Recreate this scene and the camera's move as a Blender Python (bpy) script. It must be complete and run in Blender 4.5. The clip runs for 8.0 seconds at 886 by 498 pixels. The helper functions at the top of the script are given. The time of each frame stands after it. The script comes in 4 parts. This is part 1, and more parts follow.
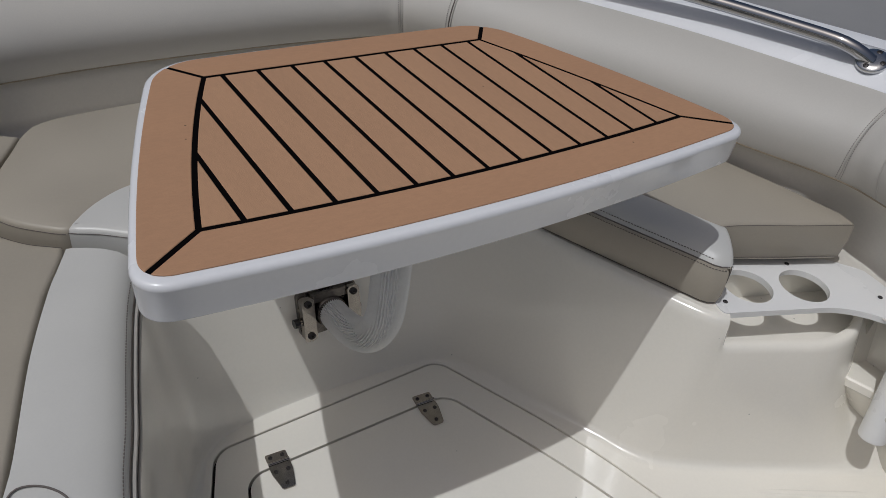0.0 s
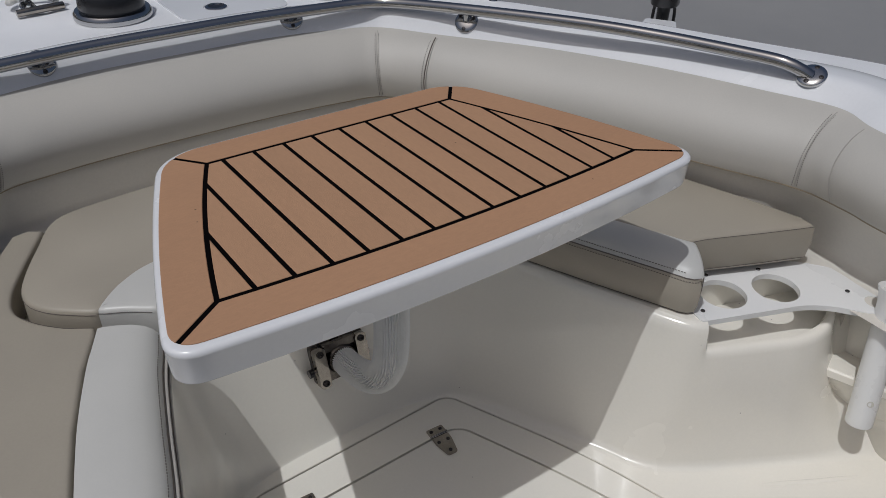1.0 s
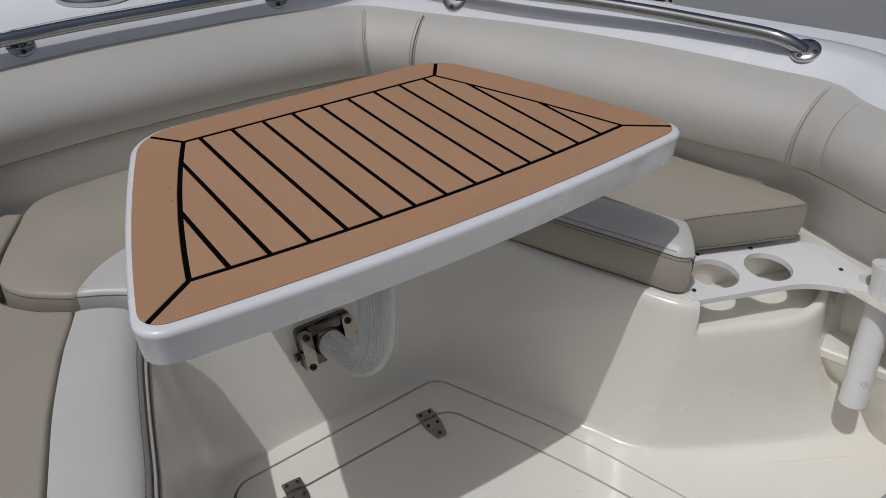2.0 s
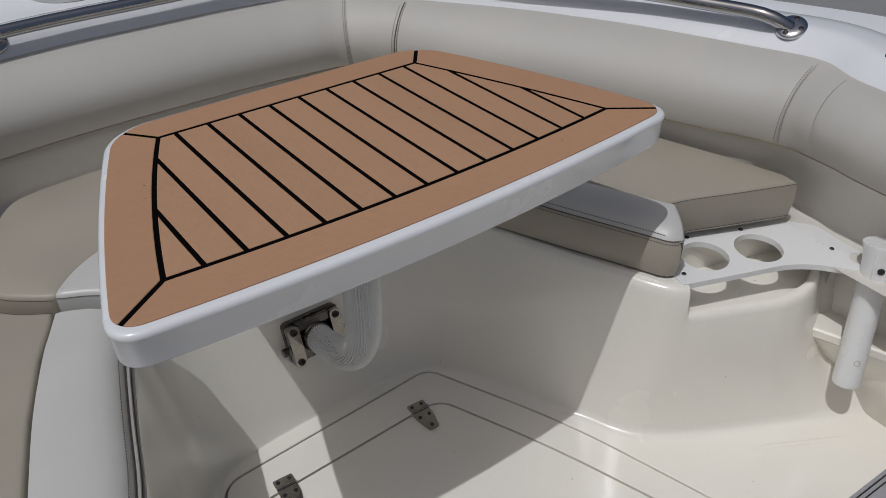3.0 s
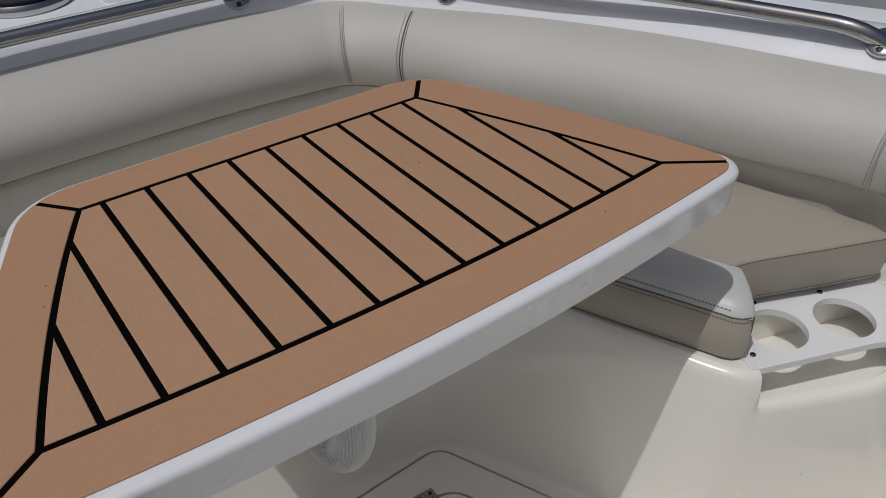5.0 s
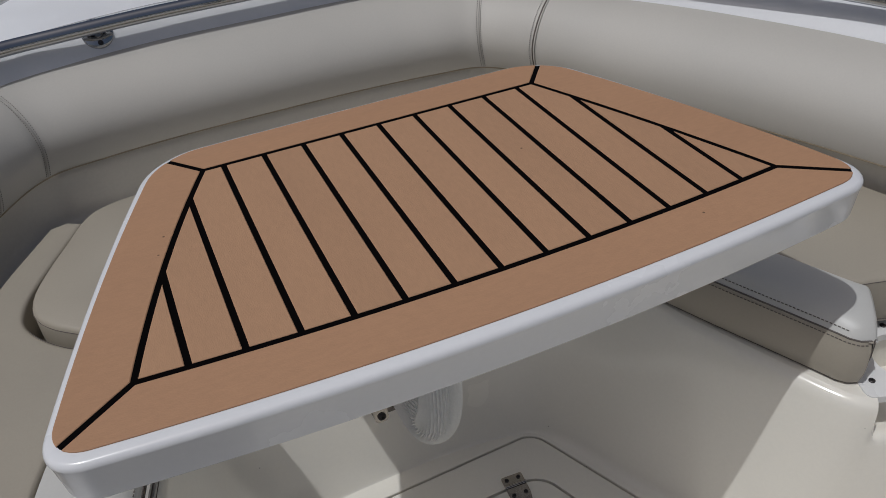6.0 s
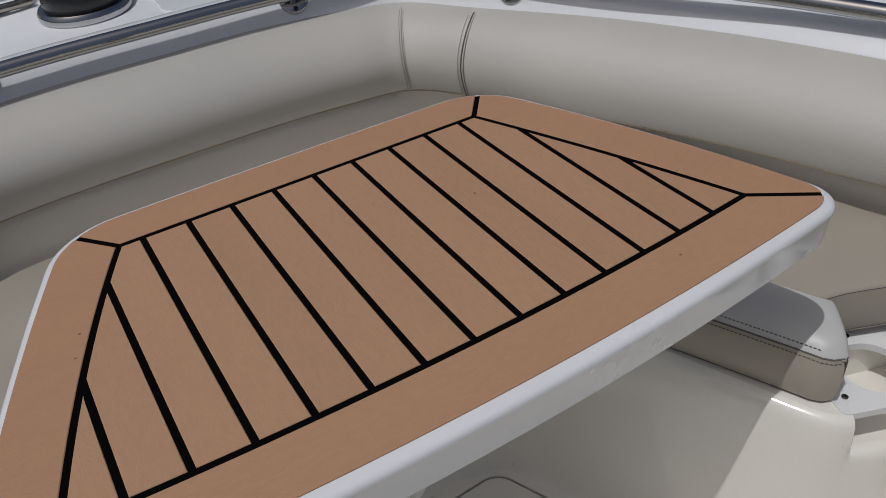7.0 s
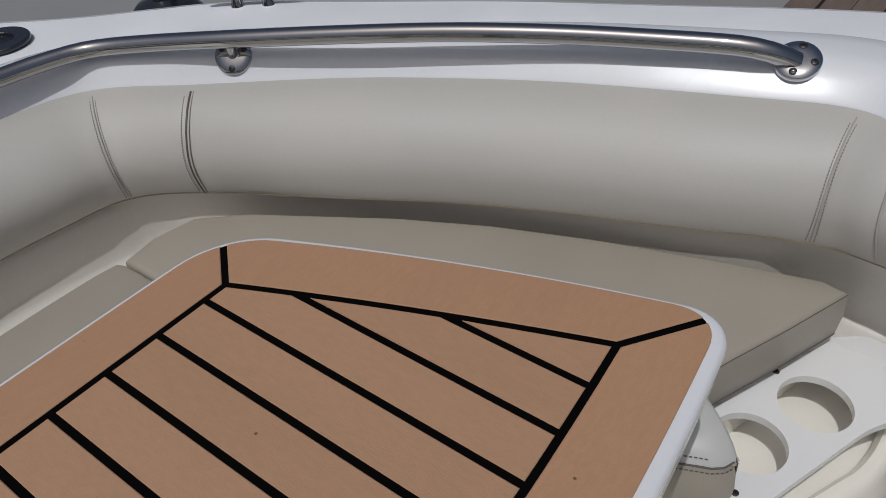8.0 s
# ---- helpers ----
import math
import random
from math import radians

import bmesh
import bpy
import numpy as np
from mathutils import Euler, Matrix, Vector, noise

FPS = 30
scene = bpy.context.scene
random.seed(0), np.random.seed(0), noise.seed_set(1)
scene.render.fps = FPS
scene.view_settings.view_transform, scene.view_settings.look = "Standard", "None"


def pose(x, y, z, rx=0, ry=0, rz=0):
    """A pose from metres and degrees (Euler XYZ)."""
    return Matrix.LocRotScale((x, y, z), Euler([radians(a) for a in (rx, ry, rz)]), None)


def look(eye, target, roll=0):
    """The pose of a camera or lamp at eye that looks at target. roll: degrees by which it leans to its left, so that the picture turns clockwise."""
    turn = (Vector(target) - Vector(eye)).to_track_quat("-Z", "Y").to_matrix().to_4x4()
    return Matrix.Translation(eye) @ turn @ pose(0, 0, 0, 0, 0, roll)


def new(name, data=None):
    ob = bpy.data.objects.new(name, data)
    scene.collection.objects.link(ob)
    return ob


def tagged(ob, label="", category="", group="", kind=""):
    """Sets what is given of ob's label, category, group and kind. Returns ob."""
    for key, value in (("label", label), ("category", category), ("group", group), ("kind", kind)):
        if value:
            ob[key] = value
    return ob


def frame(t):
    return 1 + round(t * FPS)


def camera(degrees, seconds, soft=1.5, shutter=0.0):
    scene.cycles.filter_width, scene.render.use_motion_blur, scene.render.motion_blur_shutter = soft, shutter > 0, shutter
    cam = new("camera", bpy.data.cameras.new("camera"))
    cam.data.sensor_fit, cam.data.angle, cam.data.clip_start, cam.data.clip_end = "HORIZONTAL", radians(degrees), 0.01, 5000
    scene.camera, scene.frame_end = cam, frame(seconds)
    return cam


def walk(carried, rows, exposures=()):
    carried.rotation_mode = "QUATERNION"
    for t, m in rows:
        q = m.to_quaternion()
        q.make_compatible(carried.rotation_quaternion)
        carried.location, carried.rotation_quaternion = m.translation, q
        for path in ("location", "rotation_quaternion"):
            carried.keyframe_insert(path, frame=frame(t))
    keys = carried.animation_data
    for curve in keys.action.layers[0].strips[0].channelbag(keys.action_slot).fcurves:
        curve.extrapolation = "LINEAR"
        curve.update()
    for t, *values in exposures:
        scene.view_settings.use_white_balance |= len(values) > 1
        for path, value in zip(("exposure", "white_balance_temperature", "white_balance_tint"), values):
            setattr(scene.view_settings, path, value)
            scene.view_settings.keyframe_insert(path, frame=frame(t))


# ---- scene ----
cam = camera(60.4, 8.0, soft=0.45)
PATH = [
    (0, (-0.559, -0.665, 1.252), (0.419, 0.601, 0.051), 8.4),
    (0.5, (-0.612, -0.74, 1.318), (0.364, 0.563, 0.156), 2.7),
    (1, (-0.593, -0.756, 1.339), (0.395, 0.569, 0.213), 1.6),
    (1.5, (-0.575, -0.761, 1.327), (0.406, 0.557, 0.187), 1.3),
    (3, (-0.537, -0.755, 1.305), (0.44, 0.531, 0.125), -0.1),
    (3.5, (-0.506, -0.751, 1.302), (0.463, 0.535, 0.116), -2.7),
    (4, (-0.431, -0.66, 1.279), (0.517, 0.652, 0.104), -3.4),
    (4.2, (-0.4, -0.606, 1.275), (0.553, 0.709, 0.108), -2.7),
    (5.3, (-0.309, -0.522, 1.246), (0.555, 0.809, 0.027), -0.8),
    (5.5, (-0.292, -0.54, 1.251), (0.466, 0.851, 0.03), -1.5),
    (6, (-0.279, -0.565, 1.256), (0.292, 0.911, 0.032), -4.7),
    (6.5, (-0.291, -0.539, 1.263), (0.346, 0.906, 0.035), -4.8),
    (7, (-0.262, -0.451, 1.259), (0.485, 0.935, 0.026), -5.2),
    (7.5, (-0.2, -0.354, 1.248), (0.74, 0.894, -0.001), -4.5),
    (8, (-0.052, -0.175, 1.238), (1.121, 0.816, -0.043), -4.7),
]
walk(cam, [(t, look(eye, target, roll)) for t, eye, target, roll in PATH], exposures=[(0.0, -1.03, 6030, 9), (1.5, -0.99, 6030, 9), (4.2, -0.98, 6050, 9), (5.5, -1.01, 6080, 9), (7.5, -1.01, 6080, 9), (8.0, -0.98, 6060, 9)])

# ---- light ----
SUN_WAY = Vector((0.44, 0.12, -1.0)).normalized()
world = bpy.data.worlds.new("sky")
scene.world = world
world.use_nodes = True
wn = world.node_tree.nodes
sky = wn.new("ShaderNodeTexSky")
sky.sky_type = 'NISHITA'
sky.sun_disc = False
sky.air_density = 0.8
sky.dust_density = 6.0
sky.ozone_density = 0.3
sky.sun_elevation = math.asin(-SUN_WAY.z)
sky.sun_rotation = math.atan2(-SUN_WAY.x, -SUN_WAY.y)
world.node_tree.links.new(sky.outputs["Color"], wn["Background"].inputs["Color"])
wn["Background"].inputs["Strength"].default_value = 0.081
sun = new("sun", bpy.data.lights.new("sun", 'SUN'))
sun.data.energy = 2.78
sun.data.angle = radians(0.5)
sun.data.color = (1.0, 0.975, 0.945)
sun.matrix_world = look((-4.4, -1.2, 10.0), (0.0, 0.0, 0.0))


# ---- materials ----
def material(name, color, rough=0.5, metal=0.0, coat=0.0, var=0.06, scale=6.0, fine=0.03, fine_scale=150.0,
             bump=0.0, bump_scale=300.0, spec=0.5, rough_var=0.08, tint=None, stretch=(1, 1, 1), per_piece=0.0, specks=0.0):
    """A surface with wide stains and fine grain in its colour, uneven gloss and a fine relief."""
    m = bpy.data.materials.new(name)
    m.use_nodes = True
    nt = m.node_tree
    n, l = nt.nodes, nt.links
    b = n["Principled BSDF"]
    b.inputs["Metallic"].default_value = metal
    b.inputs["Coat Weight"].default_value = coat
    b.inputs["Coat Roughness"].default_value = 0.06
    b.inputs["Specular IOR Level"].default_value = spec
    co = n.new("ShaderNodeTexCoord")
    mp = n.new("ShaderNodeMapping")
    mp.inputs["Scale"].default_value = stretch
    l.new(co.outputs["Object"], mp.inputs["Vector"])
    big = n.new("ShaderNodeTexNoise")
    big.inputs["Scale"].default_value = scale
    big.inputs["Detail"].default_value = 5
    small = n.new("ShaderNodeTexNoise")
    small.inputs["Scale"].default_value = fine_scale
    small.inputs["Detail"].default_value = 3
    l.new(mp.outputs["Vector"], big.inputs["Vector"])
    l.new(mp.outputs["Vector"], small.inputs["Vector"])
    r1 = n.new("ShaderNodeMapRange")
    r1.inputs["From Min"].default_value, r1.inputs["From Max"].default_value = 0.3, 0.7
    r1.inputs["To Min"].default_value, r1.inputs["To Max"].default_value = 1 - var, 1 + var
    l.new(big.outputs["Fac"], r1.inputs["Value"])
    r2 = n.new("ShaderNodeMapRange")
    r2.inputs["From Min"].default_value, r2.inputs["From Max"].default_value = 0.3, 0.7
    r2.inputs["To Min"].default_value, r2.inputs["To Max"].default_value = 1 - fine, 1 + fine
    l.new(small.outputs["Fac"], r2.inputs["Value"])
    mul = n.new("ShaderNodeMath")
    mul.operation = 'MULTIPLY'
    l.new(r1.outputs["Result"], mul.inputs[0])
    l.new(r2.outputs["Result"], mul.inputs[1])
    last = mul.outputs[0]
    if per_piece:
        info = n.new("ShaderNodeObjectInfo")
        r3 = n.new("ShaderNodeMapRange")
        r3.inputs["To Min"].default_value, r3.inputs["To Max"].default_value = 1 - per_piece, 1 + per_piece
        l.new(info.outputs["Random"], r3.inputs["Value"])
        mul2 = n.new("ShaderNodeMath")
        mul2.operation = 'MULTIPLY'
        l.new(last, mul2.inputs[0])
        l.new(r3.outputs["Result"], mul2.inputs[1])
        last = mul2.outputs[0]
    if specks:
        vo = n.new("ShaderNodeTexVoronoi")
        vo.inputs["Scale"].default_value = 16
        l.new(co.outputs["Object"], vo.inputs["Vector"])
        r5 = n.new("ShaderNodeMapRange")
        r5.inputs["From Min"].default_value, r5.inputs["From Max"].default_value = 0.018, 0.03
        r5.inputs["To Min"].default_value, r5.inputs["To Max"].default_value = specks, 1.0
        l.new(vo.outputs["Distance"], r5.inputs["Value"])
        mul3 = n.new("ShaderNodeMath")
        mul3.operation = 'MULTIPLY'
        l.new(last, mul3.inputs[0])
        l.new(r5.outputs["Result"], mul3.inputs[1])
        last = mul3.outputs[0]
    mix = n.new("ShaderNodeVectorMath")
    mix.operation = 'SCALE'
    base = n.new("ShaderNodeMix")
    base.data_type = 'RGBA'
    base.inputs["A"].default_value = (*color, 1)
    base.inputs["B"].default_value = (*(tint or color), 1)
    l.new(big.outputs["Fac"], base.inputs["Factor"])
    l.new(base.outputs["Result"], mix.inputs[0])
    l.new(last, mix.inputs["Scale"])
    l.new(mix.outputs["Vector"], b.inputs["Base Color"])
    r4 = n.new("ShaderNodeMapRange")
    r4.inputs["From Min"].default_value, r4.inputs["From Max"].default_value = 0.3, 0.7
    r4.inputs["To Min"].default_value, r4.inputs["To Max"].default_value = max(0.02, rough - rough_var), min(1, rough + rough_var)
    l.new(big.outputs["Fac"], r4.inputs["Value"])
    l.new(r4.outputs["Result"], b.inputs["Roughness"])
    if bump:
        h = n.new("ShaderNodeTexNoise")
        h.inputs["Scale"].default_value = bump_scale
        h.inputs["Detail"].default_value = 4
        l.new(mp.outputs["Vector"], h.inputs["Vector"])
        bm_ = n.new("ShaderNodeBump")
        bm_.inputs["Strength"].default_value = bump
        bm_.inputs["Distance"].default_value = 0.002
        l.new(h.outputs["Fac"], bm_.inputs["Height"])
        l.new(bm_.outputs["Normal"], b.inputs["Normal"])
    return m


GELCOAT = material("cream_gelcoat", (0.86, 0.835, 0.76), 0.2, coat=0.6, var=0.025, fine=0.01, scale=3, tint=(0.84, 0.80, 0.715), specks=0.55, bump=0.02, bump_scale=25)
# the same gelcoat, greyed: shade behind the seats is put into its colour
LINING_SHADED = material("shaded_gelcoat_lining", (0.69, 0.66, 0.60), 0.4, coat=0.15, var=0.05, scale=4, fine=0.02, tint=(0.66, 0.625, 0.56), bump=0.03, bump_scale=40)
WHITE = material("white_gelcoat", (0.80, 0.81, 0.83), 0.2, coat=0.5, var=0.02, fine=0.01, scale=4, bump=0.015, bump_scale=30)
NONSKID = material("white_nonskid_deck", (0.84, 0.85, 0.87), 0.5, var=0.03, fine=0.04, fine_scale=500, bump=0.2, bump_scale=900)
RIM = material("white_table_paint", (0.81, 0.815, 0.83), 0.22, coat=0.4, var=0.02, fine=0.01, scale=8)
TEAK = material("tan_foam_teak", (0.466, 0.2735, 0.160), 0.72, var=0.035, scale=3, fine=0.035, fine_scale=90, bump=0.2, bump_scale=260, spec=0.35, stretch=(3, 1, 1), tint=(0.444, 0.260, 0.150), per_piece=0.025, specks=0.35)
TEAK_EDGE = material("tan_foam_teak_border", (0.461, 0.2635, 0.153), 0.72, var=0.035, scale=3, fine=0.035, fine_scale=90, bump=0.2, bump_scale=260, spec=0.35, stretch=(1, 3, 1), tint=(0.436, 0.250, 0.142), per_piece=0.025, specks=0.35)
CAULK = material("black_foam", (0.0035, 0.003, 0.0032), 0.9, var=0.1, spec=0.02)
BEIGE = material("beige_vinyl", (0.380, 0.343, 0.283), 0.45, var=0.04, fine=0.015, fine_scale=260, bump=0.07, bump_scale=420, tint=(0.363, 0.328, 0.268))
PALE = material("off_white_vinyl", (0.55, 0.545, 0.52), 0.38, var=0.03, fine=0.01, fine_scale=260, bump=0.05, bump_scale=420)
BACK = material("light_grey_vinyl", (0.515, 0.50, 0.465), 0.5, var=0.05, scale=3.5, fine=0.015, fine_scale=260, bump=0.06, bump_scale=420, tint=(0.50, 0.475, 0.43))
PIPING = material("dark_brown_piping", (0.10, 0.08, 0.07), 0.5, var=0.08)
WELT = material("grey_welt", (0.42, 0.40, 0.37), 0.6, var=0.08)
LOWER_EDGE = material("brown_beige_edge", (0.34, 0.285, 0.205), 0.6, var=0.15, scale=12)
THREAD_SOFT = material("grey_thread", (0.25, 0.235, 0.22), 0.8, var=0.1)
THREAD = material("dark_thread", (0.13, 0.115, 0.105), 0.8, var=0.1)
# darker than the discs' steel: dark reflections are put into its colour
STEEL = material("polished_stainless", (0.48, 0.48, 0.485), 0.04, metal=1.0, var=0.04, rough_var=0.04, fine=0.02)
DULL = material("worn_stainless", (0.38, 0.35, 0.31), 0.17, metal=1.0, var=0.12, scale=30, fine=0.05)
DARK_STEEL = material("dark_brown_steel", (0.16, 0.145, 0.13), 0.3, metal=1.0, var=0.25, scale=40, fine=0.08)
MATGREY = material("grey_mat_vinyl", (0.30, 0.30, 0.32), 0.7, var=0.06, fine=0.06, bump=0.2)
DISC = material("bright_stainless", (0.66, 0.66, 0.66), 0.16, metal=1.0, var=0.04, fine=0.02)
BLACK = material("black_plastic", (0.012, 0.012, 0.014), 0.3, var=0.1, coat=0.2)
SCREW = material("dark_screw_head", (0.05, 0.045, 0.045), 0.4, metal=0.6, var=0.2, scale=200)
GAP = material("dark_joint", (0.02, 0.017, 0.014), 0.8, var=0.15, scale=20)
SLEEVE = material("ivory_plastic", (0.62, 0.60, 0.54), 0.25, coat=0.3, var=0.03)
PLASTIC = material("white_plastic", (0.81, 0.81, 0.80), 0.3, var=0.015, fine=0.006, coat=0.2)
HOSE = material("white_fluted_plastic", (0.72, 0.72, 0.71), 0.35, var=0.05, scale=12, fine=0.03)
ROPE = material("white_rope", (0.62, 0.61, 0.58), 0.9, var=0.12, scale=60, fine=0.15)
WATER = material("grey_water", (0.29, 0.285, 0.28), 0.35, var=0.05, scale=0.5, bump=0.25, bump_scale=2.0, fine=0.02, fine_scale=4)
TIMBER = material("weathered_dock_wood", (0.15, 0.115, 0.09), 0.85, var=0.2, scale=4, fine=0.2, fine_scale=40, bump=0.5, bump_scale=60, stretch=(1, 8, 1), per_piece=0.15)
NAVY = material("dark_grey_paint", (0.02, 0.022, 0.03), 0.3, var=0.1, coat=0.3)


# ---- mesh helpers ----
def part(name, bm, mat, parent=None, label="", smooth=True, m=None):
    """Links a bmesh as one mesh object under a thing or a part."""
    bmesh.ops.recalc_face_normals(bm, faces=bm.faces)
    me = bpy.data.meshes.new(name)
    bm.to_mesh(me)
    bm.free()
    me.materials.append(mat)
    if smooth:
        me.polygons.foreach_set("use_smooth", [True] * len(me.polygons))
        me.set_sharp_from_angle(angle=radians(40))
    ob = new(name, me)
    if parent is not None:
        ob.parent = parent
    if m is not None:
        ob.matrix_local = m
    return tagged(ob, label)


def thing(name, label, category, group="", kind=""):
    return tagged(new(name), label, category, group, kind)


def curve(ctrl, n):
    """n points, evenly spaced, on a smooth curve through the control points."""
    c = [Vector(p) for p in ctrl]
    c = [c[0] * 2 - c[1], *c, c[-1] * 2 - c[-2]]
    fine = []
    for i in range(1, len(c) - 2):
        a, b, d, e = c[i - 1:i + 3]
        for k in range(24):
            t = k / 24
            fine.append(0.5 * (2 * b + (d - a) * t + (2 * a - 5 * b + 4 * d - e) * t * t + (3 * b - a - 3 * d + e) * t ** 3))
    fine.append(c[-2])
    return respace(fine, n)


def respace(fine, n):
    run = [0.0]
    for p, q in zip(fine, fine[1:]):
        run.append(run[-1] + (q - p).length)
    out, j = [], 0
    for k in range(n):
        s = run[-1] * k / (n - 1)
        while j < len(fine) - 2 and run[j + 1] < s:
            j += 1
        f = (s - run[j]) / max(run[j + 1] - run[j], 1e-9)
        out.append(fine[j].lerp(fine[j + 1], min(1, max(0, f))))
    return out


def stations(rows, per):
    """Curves through matching stations: each row is one level; per points for each step between stations, kept in step."""
    out = []
    for ctrl in rows:
        c = [Vector(p) for p in ctrl]
        c = [c[0] * 2 - c[1], *c, c[-1] * 2 - c[-2]]
        pts = []
        for i in range(1, len(c) - 2):
            a, b, d, e = c[i - 1:i + 3]
            for k in range(per):
                t = k / per
                pts.append(0.5 * (2 * b + (d - a) * t + (2 * a - 5 * b + 4 * d - e) * t * t + (3 * b - a - 3 * d + e) * t ** 3))
        pts.append(c[-2])
        out.append(pts)
    return out


def grid(rows, bm=None, closed=False):
    """A sheet through rows of points; closed joins the ends of each row."""
    bm = bm or bmesh.new()
    vs = [[bm.verts.new(p) for p in r] for r in rows]
    n = len(vs[0])
    for a, b in zip(vs, vs[1:]):
        for i in range(n if closed else n - 1):
            j = (i + 1) % n
            bm.faces.new((a[i], a[j], b[j], b[i]))
    return bm


def tube(path, r, sides=12, bm=None, flutes=0, depth=0.0, radii=None):
    """A capped tube along a path; flutes: ridges that run along it."""
    bm = bm or bmesh.new()
    pts = [Vector(p) for p in path]
    rows = []
    side = None
    for i, p in enumerate(pts):
        t = (pts[min(i + 1, len(pts) - 1)] - pts[max(i - 1, 0)]).normalized()
        if side is None:
            side = t.cross(Vector((0.3, 0.2, 1))).normalized()
        side = (side - t * side.dot(t)).normalized()
        up = t.cross(side)
        rr = radii[i] if radii else r
        ring = []
        for k in range(sides):
            a = 2 * math.pi * k / sides
            q = rr - (depth if flutes and k % 2 else 0.0)
            ring.append(p + (side * math.cos(a) + up * math.sin(a)) * q)
        rows.append(ring)
    v0 = len(bm.verts)
    grid(rows, bm, True)
    bm.verts.ensure_lookup_table()
    bm.faces.new([bm.verts[v0 + k] for k in range(sides)])
    bm.faces.new([bm.verts[len(bm.verts) - sides + k] for k in range(sides)])
    return bm


def lathe(profile, sides=24, bm=None):
    """A turned body: profile of (radius, height), closed at both ends."""
    bm = bm or bmesh.new()
    rows = [[Vector((r * math.cos(2 * math.pi * k / sides), r * math.sin(2 * math.pi * k / sides), z)) for k in range(sides)] for r, z in profile]
    v0 = len(bm.verts)
    grid(rows, bm, True)
    bm.verts.ensure_lookup_table()
    bm.faces.new([bm.verts[v0 + k] for k in range(sides)])
    bm.faces.new([bm.verts[len(bm.verts) - sides + k] for k in range(sides)])
    return bm


def offset(poly, d):
    """A closed plan outline moved outwards by d (anticlockwise outline)."""
    out, n = [], len(poly)
    for i in range(n):
        a, p, b = (Vector(poly[j][:2]) for j in ((i - 1) % n, i, (i + 1) % n))
        t1, t2 = (p - a).normalized(), (b - p).normalized()
        n1, n2 = Vector((t1.y, -t1.x)), Vector((t2.y, -t2.x))
        m = n1 + n2
        m = m / max(m.length_squared / 2, 0.35)
        out.append(p + m * d)
    return out


def ccw(poly):
    s = sum(poly[i][0] * poly[(i + 1) % len(poly)][1] - poly[(i + 1) % len(poly)][0] * poly[i][1] for i in range(len(poly)))
    return list(poly) if s > 0 else list(poly)[::-1]


def rounded(corners, radius, bows=None, n=10, seg=12):
    """A closed outline through corners, each side bowed outwards, with rounded corners (anticlockwise)."""
    k = len(corners)
    c = [Vector(p[:2]) for p in corners]
    bows = bows or [0.0] * k
    radius = radius if isinstance(radius, (list, tuple)) else [radius] * k
    sides = []
    for i in range(k):
        a, b = c[i], c[(i + 1) % k]
        t = (b - a).normalized()
        nrm = Vector((t.y, -t.x))
        L = (b - a).length
        f0, f1 = radius[i] / L, 1 - radius[(i + 1) % k] / L
        sides.append([a.lerp(b, f) + nrm * bows[i] * 4 * f * (1 - f) for f in [f0 + (f1 - f0) * j / seg for j in range(seg + 1)]])
    out = []
    for i in range(k):
        s, nx = sides[i], sides[(i + 1) % k]
        out += s
        p0, p2 = s[-1], nx[0]
        d0, d2 = (s[-1] - s[-2]).normalized(), (nx[1] - nx[0]).normalized()
        den = d0.x * d2.y - d0.y * d2.x
        if abs(den) < 1e-4:
            continue
        w = p2 - p0
        p1 = p0 + d0 * ((w.x * d2.y - w.y * d2.x) / den)
        for j in range(1, n):
            t = j / n
            wq = 0.80
            den2 = (1 - t) ** 2 + 2 * wq * t * (1 - t) + t * t
            out.append((p0 * (1 - t) ** 2 + p1 * 2 * wq * t * (1 - t) + p2 * t * t) / den2)
    return out


def closed_curve(ctrl, n):
    c = [Vector(p) for p in ctrl]
    k = len(c)
    fine = []
    for i in range(k):
        a, b, d, e = (c[(i + j) % k] for j in (-1, 0, 1, 2))
        for s in range(16):
            t = s / 16
            fine.append(0.5 * (2 * b + (d - a) * t + (2 * a - 5 * b + 4 * d - e) * t * t + (3 * b - a - 3 * d + e) * t ** 3))
    fine.append(fine[0].copy())
    return respace(fine, n + 1)[:-1]


def pad(poly, z0, z1, r, bm=None, crown=0.0, foot=0.004):
    """A stuffed cushion over a plan outline, with rolled edges and a slightly risen top."""
    bm = bm or bmesh.new()
    poly = ccw(poly)
    rings = [(-foot - 0.004, z0), (-foot * 0.3, z0 + 0.008), (0.002, (z0 + z1) / 2)]
    for k in range(6):
        a = math.pi / 2 * k / 5
        rings.append((-r * (1 - math.cos(a)), z1 - r + r * math.sin(a)))
    rings.append((-r - 0.004, z1 + crown * 0.5))
    rows = [[Vector((*p, z)) for p in offset(poly, d)] for d, z in rings]
    v0 = len(bm.verts)
    grid(rows, bm, True)
    bm.verts.ensure_lookup_table()
    n = len(poly)
    for first in (v0, len(bm.verts) - n):
        ring = [bm.verts[first + k] for k in range(n)]
        edges = [bm.edges.get((ring[k], ring[(k + 1) % n])) for k in range(n)]
        bmesh.ops.triangle_fill(bm, edges=edges, use_beauty=True, normal=(0, 0, 1))
        bm.verts.ensure_lookup_table()
    return bm


